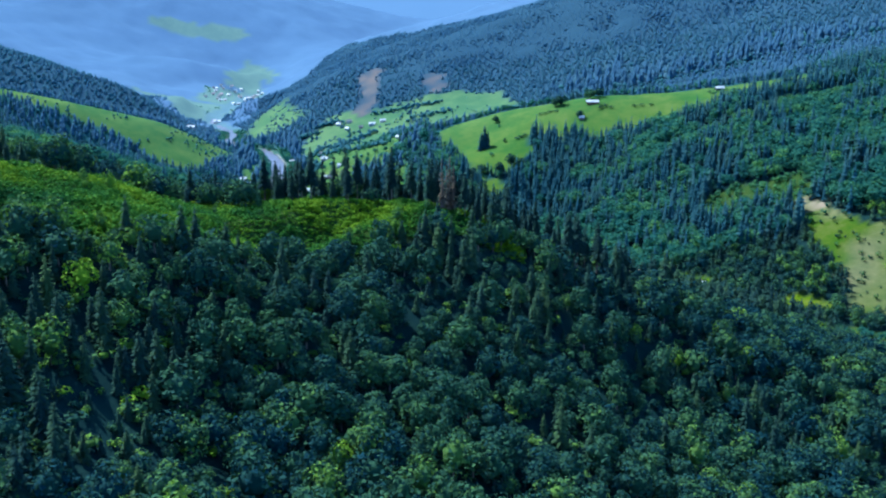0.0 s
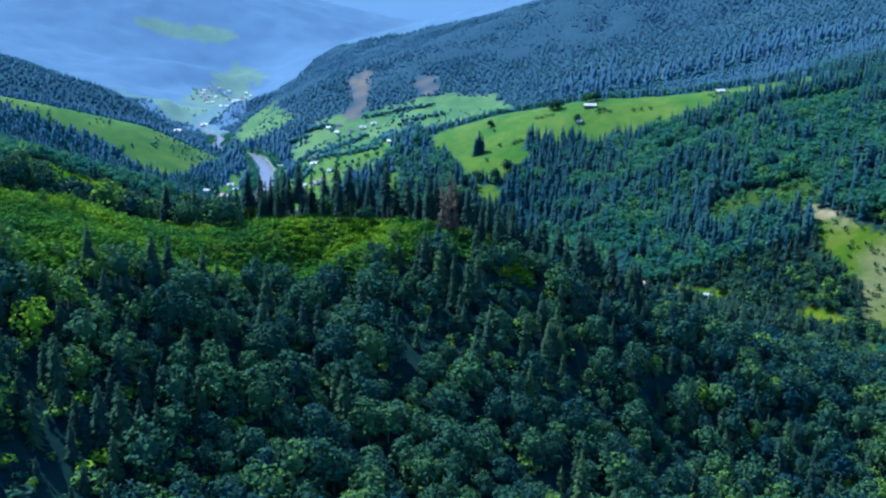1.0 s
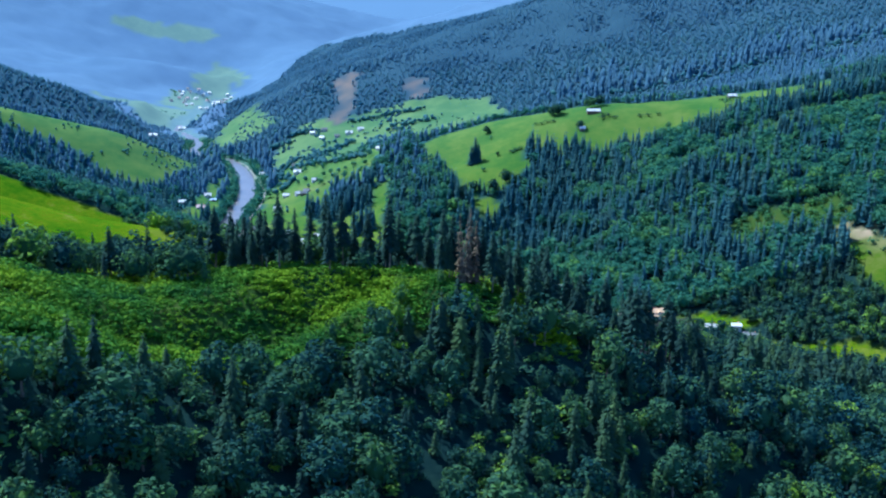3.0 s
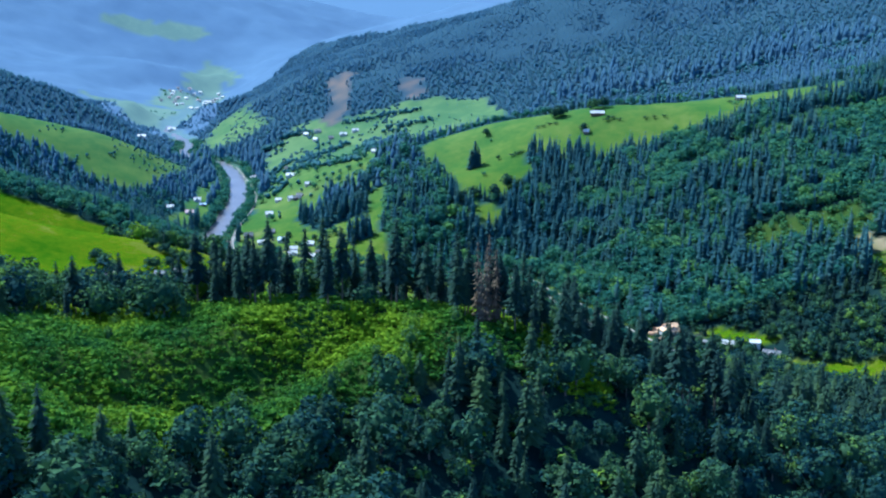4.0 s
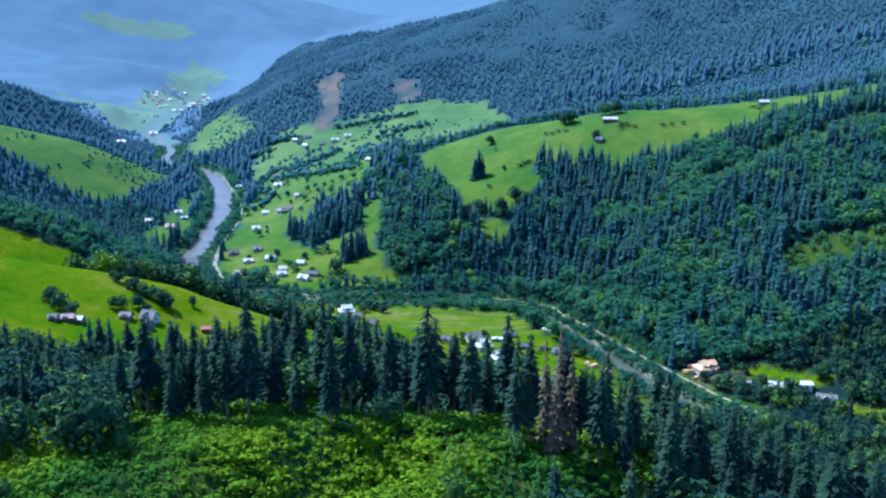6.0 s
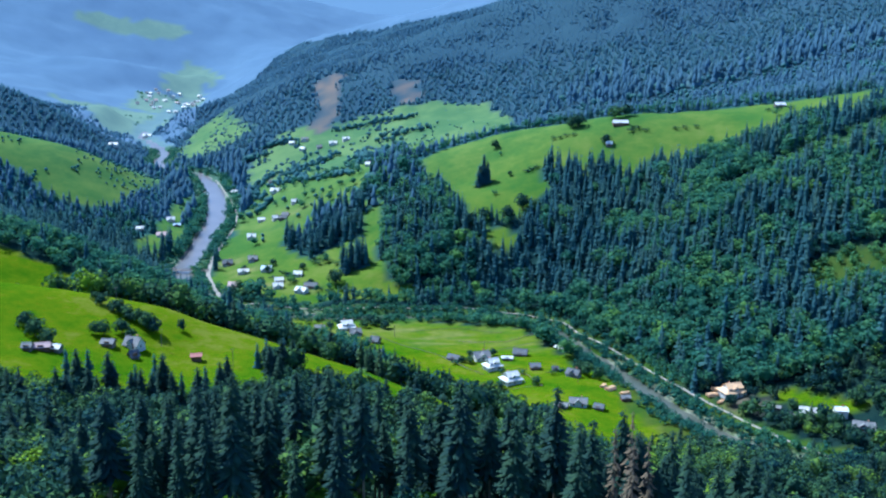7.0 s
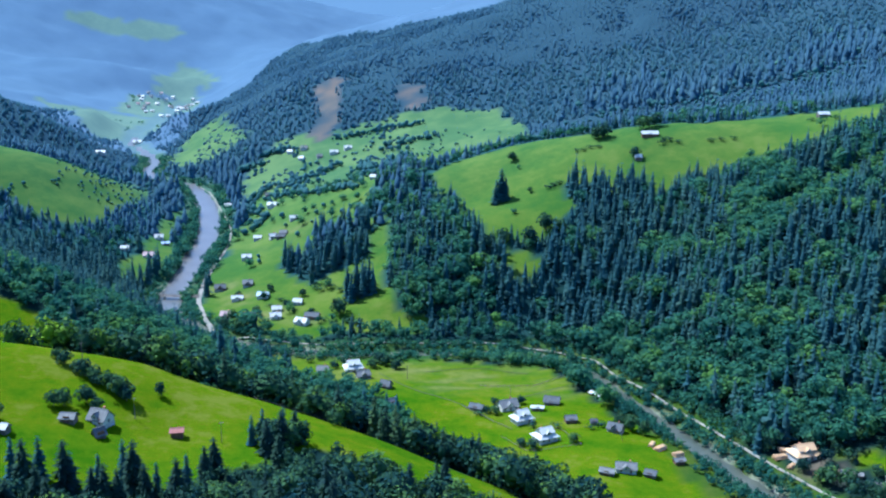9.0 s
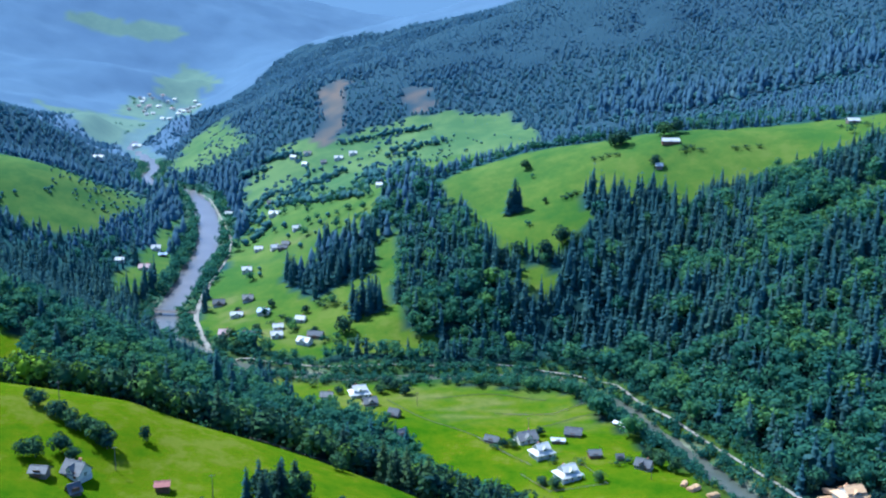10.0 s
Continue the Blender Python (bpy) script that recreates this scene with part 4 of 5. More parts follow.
lower = np.where((x > 40) & ~near_line(x, y, SPRUCE_BELT, 18), 0.45 + 0.35 * np.random.default_rng(77).random(len(x)), 1.0)


def edge_trees(rows):
    """Trees grow lower towards the meadow above them."""
    for reach, most in ((36, 15), (28, 12.5), (20, 10), (12, 7.5), (6, 5.5)):
        k = near_line(rows[:, 0], rows[:, 1], SPUR_MEADOW, reach) & (rows[:, 1] < 640)
        rows[k, 3:5] *= np.minimum(1, most * (0.8 + 0.3 * np.sin(rows[k, 5])) / rows[k, 4])[:, None]
    return rows


rows = stand(x[sp], y[sp], (13, 22), (0.9, 1.15), 7)
rows[:, 3:5] *= lower[sp][:, None]
plant("spruce_wood", LOWER_SPRUCE, edge_trees(rows), (SPRUCE, BARK), "dark spruces below the hillside meadow", "trees")
rows = stand(x[lf], y[lf], (10, 17), (0.95, 1.2), 8)
rows[:, 3:5] *= lower[lf][:, None]
rows = edge_trees(rows)
close = rows[:, 1] < 600
plant("broadleaf_wood", FINE_LEAFY, rows[close], (LEAF, BARK), "leafy trees below the hillside meadow", "trees")
plant("broadleaf_wood", LOWER_LEAFY, rows[~close], (LEAF, BARK), "leafy trees behind the hillside meadow", "trees")
plant("bushes", LOW_BUSH, stand(x[bush], y[bush], (2, 5), (0.9, 1.3), 9), (LEAF, BARK), "bushes in the meadow and by the river", "bushes")
# the same wood goes on beside and behind the camera
r = np.random.default_rng(80)
gx2, gy2 = np.meshgrid(np.arange(-430, 430, 10.5), np.arange(-280, 460, 10.5))
x, y = gx2.ravel() + r.normal(size=gx2.size) * 2.2, gy2.ravel() + r.normal(size=gx2.size) * 2.2
k = ((np.abs(x + 0.01 * y) > 0.48 * y + 48) | (y < 130)) & (cover(x, y) == WOOD)
plant("outer_wood", OUTER_LEAFY + MID_SPRUCE[:1], stand(x[k], y[k], (8, 15), (1.1, 1.45), 81), (LEAF, BARK), "more mixed trees on the slopes beside the spur", "trees")
# undergrowth between the trees of the spur
x, y = scatter(-220, 240, 150, 360, 5.2, 83)
k = cover(x, y) == WOOD
plant("undergrowth", LOW_BUSH, stand(x[k], y[k], (1.8, 4.2), (1.2, 1.7), 84), (LEAF, BARK), "dark undergrowth between trees on the slope", "bushes")
# scrub on the cleared knoll
x, y = scatter(-190, 30, 240, 384, 1.38, 10)
sc = cover(x, y)
k = ((sc == SCRUB) | ((sc == WOOD) & (y > 345) & (x < 30))) & (np.random.default_rng(11).random(len(x)) < 0.85)
# the tone carries the sunlit crest, brighter past y 345, and drops eastward
tone = 0.40 - 0.10 * np.clip((x + 40) / 40, 0, 1) + 0.4 * lattice(x, y, 22, 51) + 0.3 * lattice(x, y, 7, 52) + 0.15 * np.clip((y - 345) / 15, 0, 1)
rows = stand(x[k], y[k], (1.1, 2.6), (1.15, 1.65), 12, tone[k])
rows[:, 3:5] *= (0.8 + 0.6 * np.clip(0.5 + 1.4 * lattice(x[k], y[k], 8, 53), 0, 1))[:, None]
plant("scrub", SCRUB_BUSH, rows, (SHRUB, BARK), "low yellow-green scrub on a felled clearing", "bushes")
x, y = scatter(-150, 10, 255, 366, 7.5, 33)
k = (cover(x, y) == SCRUB) & (np.random.default_rng(34).random(len(x)) < np.where(x > -35, 0.5, 0.13))
plant("saplings", NEAR_LEAFY, stand(x[k], y[k], (4, 9), (0.7, 1.0), 35, 0.45 + 0.5 * np.random.default_rng(36).random(k.sum())), (LEAF, BARK), "young bright green trees on the felled clearing", "trees")
# dead spruces at the edge of the stand
dead = tree_thing("dead_spruce", spruce_shape(26, 9, 0.10, 0.115, core=False, seed=140, dead=True), DEAD, "dead brown spruce with bare branches on the ridge", "spruce", "dead spruces on the ridge")
grow([dead], np.array([(1.5, 361, 0, 15, 20, 0, 0), (4, 363, 0, 14, 19, 2, 0), (-0.5, 363, 0, 14, 21, 4, 0), (2.5, 366, 0, 15, 22, 5, 0), (0, 358, 0, 12, 15, 3.7, 0)]) + np.array([(0, 0, float(height(2, 362)[0]) - 0.6, 0, 0, 0, 0)]))
# the hills round the village, and the mountain behind
x, y = scatter(-700, 760, 720, 1300, 6.3, 13)
x2, y2 = scatter(-1200, 1200, 1300, 2290, 7.6, 19)
k = (y2 < 1585) | (y2 < 1815) & (x2 < -260) | mountain(x2, y2) | (x2 < -345) & (y2 > 1585) & np.isin(cover(x2, y2), (MEADOW, ORCHARD)) & (np.abs(lattice(x2, y2, 80, 46)) < 0.05)
x2, y2 = x2[k], y2[k]
x, y = np.concatenate([x, x2]), np.concatenate([y, y2])
sp, lf, bush, br = woods(x, y, 14)
# bands of distance, each with more haze in its foliage colours
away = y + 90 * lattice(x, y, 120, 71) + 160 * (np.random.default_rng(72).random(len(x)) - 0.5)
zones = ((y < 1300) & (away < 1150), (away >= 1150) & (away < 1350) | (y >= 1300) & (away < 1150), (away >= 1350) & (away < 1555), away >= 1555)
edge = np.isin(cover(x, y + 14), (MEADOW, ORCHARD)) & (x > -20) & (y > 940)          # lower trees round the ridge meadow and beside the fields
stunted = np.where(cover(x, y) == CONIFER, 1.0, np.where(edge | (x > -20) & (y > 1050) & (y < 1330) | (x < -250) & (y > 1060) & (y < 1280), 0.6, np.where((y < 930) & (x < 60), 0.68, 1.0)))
for k, (zone, conifer, leaves, what) in enumerate(zip(zones, (HAZY_HILL_SPRUCE, HAZY_UPPER_SPRUCE, HAZY_FOREST, HAZY_HIGH_FOREST), (HAZY_HILL_LEAF, HAZY_UPPER_LEAF, HAZY_FOREST, HAZY_HIGH_FOREST),
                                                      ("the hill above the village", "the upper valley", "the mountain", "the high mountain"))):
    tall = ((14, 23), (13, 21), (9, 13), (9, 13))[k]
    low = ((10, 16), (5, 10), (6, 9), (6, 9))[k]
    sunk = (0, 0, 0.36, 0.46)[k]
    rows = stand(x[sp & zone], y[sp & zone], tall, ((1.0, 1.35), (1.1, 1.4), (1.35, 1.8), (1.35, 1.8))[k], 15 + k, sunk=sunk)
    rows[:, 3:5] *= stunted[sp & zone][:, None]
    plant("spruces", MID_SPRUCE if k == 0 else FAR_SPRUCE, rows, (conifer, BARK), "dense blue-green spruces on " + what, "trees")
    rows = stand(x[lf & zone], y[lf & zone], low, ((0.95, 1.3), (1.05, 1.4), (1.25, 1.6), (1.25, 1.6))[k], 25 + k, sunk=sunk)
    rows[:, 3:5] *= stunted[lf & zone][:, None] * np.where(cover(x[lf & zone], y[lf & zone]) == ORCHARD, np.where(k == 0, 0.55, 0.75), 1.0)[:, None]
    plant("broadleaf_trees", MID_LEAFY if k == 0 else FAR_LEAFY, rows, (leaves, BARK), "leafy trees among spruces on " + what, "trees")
plant("bushes", LOW_BUSH, stand(x[bush], y[bush], (3.5, 7.5), (0.9, 1.3), 17), (HAZY_HILL_LEAF, BARK), "grey-green bushes in the fields", "bushes")
qx, qy = scatter(-20, 150, 700, 900, 3.0, 78)
k = np.isin(cover(qx, qy), (WILLOW,)) & ~near_line(qx, qy, EAST_ROAD, 2.6)
plant("willow_bushes", LOW_BUSH, stand(qx[k], qy[k], (2.5, 6), (0.9, 1.3), 79), (HAZY_HILL_LEAF, BARK), "dense willow thicket between the river and the field", "bushes")
plant("young_trees", LOW_BUSH, stand(x[br], y[br], (4, 7), (0.9, 1.3), 18, np.full(br.sum(), 0.75)), (HAZY_HILL_LEAF, BARK), "bright young trees in a felled strip", "trees")
HEDGES = [[(-149, 1300), (-119, 1307), (-92, 1329)],
          [(-128, 1226), (-96, 1200), (-69, 1163)],
          [(-73, 1278), (-41, 1273), (-19, 1295)],
          [(-224, 1398), (-200, 1407), (-181, 1401)],
          [(-180, 1225), (-183, 1287), (-165, 1316)],
          [(-191, 1428), (-172, 1425), (-139, 1414)],
          [(-103, 1430), (-72, 1429), (-41, 1427), (-3, 1427)],
          [(-47, 1359), (-17, 1356), (12, 1353)],
          [(-163, 1165), (-150, 1194)],
          [(-66, 1312), (-59, 1251)]]
hg = np.random.default_rng(85)
spots = np.concatenate([np.array([(a[0] + (b[0] - a[0]) * q, a[1] + (b[1] - a[1]) * q) for line in HEDGES for a, b in zip(line[:-1], line[1:])
                                  for q in np.arange(0, 1, 3.2 / math.dist(a, b))]) + hg.normal(size=2) * 1.2 for _ in range(2)])
spots += hg.normal(size=spots.shape) * 2.6
plant("hedge_trees", FAR_LEAFY, stand(spots[:, 0], spots[:, 1], (3.5, 8), (1.0, 1.4), 86), (HAZY_UPPER_LEAF, BARK), "rows of leafy trees and bushes between upland fields", "trees")
wr = np.random.default_rng(75)
pick = wr.integers(0, len(RIVER_PTS), 10500)
x, y = RIVER_PTS[pick, 0] + wr.normal(size=10500) * 12, RIVER_PTS[pick, 1] + wr.normal(size=10500) * 12
d = river_gap(x, y) - river_half(y)
k = (d > 2.2) & (d < 15) & (y > 540) & (y < 1585) & ~near_line(x, y, EAST_ROAD, 1.3) & ~near_line(x, y, NORTH_ROAD, 2.0) & (wr.random(10500) < 0.9)
for q in HOUSE_SPOTS:
    k &= np.hypot(x - q[0], y - q[1]) > 7
bank_rows = stand(x[k], y[k], (2.2, 5.8), (0.85, 1.2), 76)
bank_rows[:, 3:5] *= np.where((bank_rows[:, 1] > 1060) & (bank_rows[:, 0] > -230), 1.7, 1.0)[:, None]          # alders between the river and the village road
plant("willow_bushes", LOW_BUSH, bank_rows, (HAZY_HILL_LEAF, BARK), "grey-green willow bushes along the river banks", "bushes")


# ---- houses and farm buildings ----
def box(bm, x0, x1, y0, y1, z0, z1):
    v = [bm.verts.new((x, y, z)) for z in (z0, z1) for x, y in ((x0, y0), (x1, y0), (x1, y1), (x0, y1))]
    for f in ((3, 2, 1, 0), (4, 5, 6, 7), (0, 1, 5, 4), (1, 2, 6, 5), (2, 3, 7, 6), (3, 0, 4, 7)):
        bm.faces.new([v[k] for k in f])
    return v


def gabled(bm, w, d, z0, h, rise):
    """Walls with a gable at each end; the ridge runs along x."""
    v = box(bm, -w / 2, w / 2, -d / 2, d / 2, z0, h)
    if rise > 0:
        for x in (-w / 2, w / 2):
            a, b, c = bm.verts.new((x, -d / 2, h)), bm.verts.new((x, d / 2, h)), bm.verts.new((x, 0, h + rise))
            bm.faces.new((a, b, c))


def slope_roof(bm, w, d, h, rise, over=0.5, thick=0.16, along_x=True):
    """Two slabs that meet at a ridge and hang over the walls."""
    for s in (-1, 1):
        k = over / (d / 2)
        low, high = (s * d / 2 * (1 + k), h - rise * k), (0.0, h + rise)
        pts = []
        for x in (-w / 2 - over, w / 2 + over):
            for y, z in (low, high):
                pts += [(x, y, z + 0.02), (x, y, z + 0.02 + thick)]
        if not along_x:
            pts = [(y, x, z) for x, y, z in pts]
        v = [bm.verts.new(p) for p in pts]
        for f in ((0, 2, 6, 4), (1, 5, 7, 3), (0, 1, 3, 2), (4, 6, 7, 5), (0, 4, 5, 1), (2, 3, 7, 6)):
            bm.faces.new([v[q] for q in f])
    # ridge cap
    if along_x:
        box(bm, -w / 2 - over, w / 2 + over, -0.14, 0.14, h + rise + 0.06, h + rise + thick + 0.10)
    else:
        box(bm, -0.14, 0.14, -w / 2 - over, w / 2 + over, h + rise + 0.06, h + rise + thick + 0.10)


def skirt(bm, w, d, z0, z1, out):
    """A sloping roof all round, open to an upper storey."""
    lo = [bm.verts.new((x * (w / 2 + out), y * (d / 2 + out), z0)) for x, y in ((-1, -1), (1, -1), (1, 1), (-1, 1))]
    hi = [bm.verts.new((x * w / 2 * 0.72, y * d / 2 * 0.72, z1)) for x, y in ((-1, -1), (1, -1), (1, 1), (-1, 1))]
    un = [bm.verts.new((x * (w / 2 + out), y * (d / 2 + out), z0 - 0.18)) for x, y in ((-1, -1), (1, -1), (1, 1), (-1, 1))]
    for k in range(4):
        j = (k + 1) % 4
        bm.faces.new((lo[k], lo[j], hi[j], hi[k]))
        bm.faces.new((un[k], un[j], lo[j], lo[k]))
    bm.faces.new(hi)
    bm.faces.new(un[::-1])


def shared(name, make, material):
    bm = bmesh.new()
    make(bm)
    me = bpy.data.meshes.new(name)
    bm.to_mesh(me)
    bm.free()
    me.materials.append(material)
    return me


def frame_ring(bm):
    for b in ((-0.62, 0.62, -0.06, 0.06, -0.72, -0.58), (-0.62, 0.62, -0.06, 0.06, 0.58, 0.72), (-0.62, -0.5, -0.06, 0.06, -0.58, 0.58),
              (0.5, 0.62, -0.06, 0.06, -0.58, 0.58), (-0.05, 0.05, -0.05, 0.05, -0.58, 0.58)):
        box(bm, *b)


WINDOW_MESH = shared("window", frame_ring, PLASTER)
PANE_MESH = shared("pane", lambda bm: box(bm, -0.5, 0.5, -0.02, 0.02, -0.58, 0.58), GLASS)
DOOR_MESH = shared("door", lambda bm: box(bm, -0.5, 0.5, -0.05, 0.05, 0, 2.05), BROWN_WOOD)
BARN_DOOR_MESH = shared("door", lambda bm: (box(bm, -1.1, -0.03, -0.06, 0.06, 0, 2.3), box(bm, 0.03, 1.1, -0.06, 0.06, 0, 2.3)), BROWN_WOOD)


def fit(name, mesh, parent, x, y, z, turn=0.0):
    ob = new(name, mesh)
    ob.parent = parent
    ob.matrix_basis = pose(x, y, z, 0, 0, turn)
    return ob


def add_windows(holder, w, d, z, sides=("front", "back", "ends")):
    n = max(1, int(w / 3.0))
    for k in range(n):
        x = (k + 0.5) / n * w - w / 2
        for s, turn in ((-1, 0), (1, 180)):
            if s == -1 and n > 1 and k == n // 2:
                continue
            win = fit("window", WINDOW_MESH, holder, x, s * (d / 2 + 0.03), z, turn)
            fit("pane", PANE_MESH, win, 0, 0, 0)
    for s in (-1, 1):
        win = fit("window", WINDOW_MESH, holder, s * (w / 2 + 0.03), 0, z, 90)
        fit("pane", PANE_MESH, win, 0, 0, 0)


def seat(x, y, w, d):
    """The lowest ground under a building."""
    q = np.array([(-1, -1), (1, -1), (1, 1), (-1, 1), (0, 0)]) * (w / 2, d / 2)
    return float(height(x + q[:, 0], y + q[:, 1]).mean())


def cottage(label, x, y, turn, w, d, h, rise, wall, roof, windows=True, name="house", category="house"):
    holder = new(name)
    holder.matrix_basis = pose(x, y, seat(x, y, w, d), 0, 0, turn)
    bm = bmesh.new()
    gabled(bm, w, d, -1.2, h, rise)
    part("wall", bm, wall, holder)
    bm = bmesh.new()
    slope_roof(bm, w, d, h, rise)
    part("roof", bm, roof, holder)
    if windows:
        bm = bmesh.new()
        box(bm, -w / 2 - 0.12, w / 2 + 0.12, -d / 2 - 0.12, d / 2 + 0.12, -1.25, 0.35)
        part("foundation", bm, CONCRETE, holder)
        add_windows(holder, w, d, h * 0.58)
        fit("door", DOOR_MESH, holder, w * (0.5 / max(1, int(w / 3.0)) if int(w / 3.0) % 2 == 0 else 0.0), -d / 2 - 0.05, 0.36)
        bm = bmesh.new()
        box(bm, w * 0.2 - 0.3, w * 0.2 + 0.3, d * 0.12 - 0.3, d * 0.12 + 0.3, h + rise * 0.4, h + rise + 0.7)
        box(bm, w * 0.2 - 0.38, w * 0.2 + 0.38, d * 0.12 - 0.38, d * 0.12 + 0.38, h + rise + 0.7, h + rise + 0.85)
        part("chimney", bm, BRICK_RED, holder)
        if w > 6.5:
            bm = bmesh.new()
            a, b = w * 0.17, d / 2 + 0.25
            box(bm, -a, a, -b, 0, h - 0.3, h + rise * 0.30)
            tip = [bm.verts.new(p) for p in ((-a, -b, h + rise * 0.30), (a, -b, h + rise * 0.30), (0, -b, h + rise * 0.80))]
            bm.faces.new(tip)
            part("dormer_wall", bm, wall, holder)
            bm = bmesh.new()
            slope_roof(bm, b, 2 * a, h + rise * 0.30, rise * 0.5, 0.3, along_x=False)
            bm.transform(Matrix.Translation((0, -b / 2, 0)))
            part("dormer_roof", bm, roof, holder)
            win = fit("window", WINDOW_MESH, holder, 0, -b - 0.04, h + rise * 0.22)
            win.scale = (0.7, 1, 0.55)
            fit("pane", PANE_MESH, win, 0, 0, 0)
    else:
        fit("door", BARN_DOOR_MESH, holder, 0, -d / 2 - 0.07, 0)
    return tagged(holder, label, category)


def villa(label, x, y, turn, w, d, roof, wall=None):
    """A house with a roofed gallery all round, an upper storey and crossing gables."""
    wall = wall or PLASTER
    holder = new("house")
    holder.matrix_basis = pose(x, y, seat(x, y, w, d), 0, 0, turn) @ Matrix.Diagonal((1, 1, 0.85, 1))
    bm = bmesh.new()
    box(bm, -w / 2, w / 2, -d / 2, d / 2, -1.2, 3.0)
    part("wall", bm, wall, holder)
    bm = bmesh.new()
    skirt(bm, w, d, 2.9, 4.4, 0.9)
    part("gallery_roof", bm, roof, holder)
    bm = bmesh.new()
    gabled(bm, w * 0.70, d * 0.68, 4.2, 5.4, 2.2)
    part("upper_wall", bm, wall, holder)
    bm = bmesh.new()
    slope_roof(bm, w * 0.70, d * 0.68, 5.4, 2.2, 0.45)
    part("roof", bm, roof, holder)
    bm = bmesh.new()
    for s in (-1, 1):
        a, b, c = [bm.verts.new(p) for p in ((-w * 0.16, s * (d * 0.40), 4.6), (w * 0.16, s * (d * 0.40), 4.6), (0, s * (d * 0.40), 6.4))]
        bm.faces.new((a, b, c) if s < 0 else (a, c, b))
        box(bm, -w * 0.16, w * 0.16, min(0, s * d * 0.40), max(0, s * d * 0.40), 3.8, 4.6)
    part("dormer_wall", bm, wall, holder)
    bm = bmesh.new()
    slope_roof(bm, d * 0.80, w * 0.32, 4.6, 1.8, 0.35, along_x=False)
    part("dormer_roof", bm, roof, holder)
    bm = bmesh.new()
    box(bm, -w / 2 - 0.15, w / 2 + 0.15, -d / 2 - 0.15, d / 2 + 0.15, -1.25, 0.4)
    part("foundation", bm, CONCRETE, holder)
    add_windows(holder, w, d, 1.8)
    fit("door", DOOR_MESH, holder, w * (0.5 / max(1, int(w / 3.0)) if int(w / 3.0) % 2 == 0 else 0.0), -d / 2 - 0.05, 0.42)
    for s in (-1, 1):
        win = fit("window", WINDOW_MESH, holder, 0, s * (d * 0.40 + 0.04), 4.85)
        fit("pane", PANE_MESH, win, 0, 0, 0)
    for px in (-w / 2 - 0.7, 0, w / 2 + 0.7):
        bm = bmesh.new()
        box(bm, px - 0.1, px + 0.1, -d / 2 - 0.8, -d / 2 - 0.6, -1.0, 2.75)
        part("post", bm, PLASTER, holder)
    bm = bmesh.new()
    box(bm, -w * 0.2 - 0.3, -w * 0.2 + 0.3, 0.3, 0.9, 6.5, 8.3)
    part("chimney", bm, BRICK_RED, holder)
    return tagged(holder, label, "house")


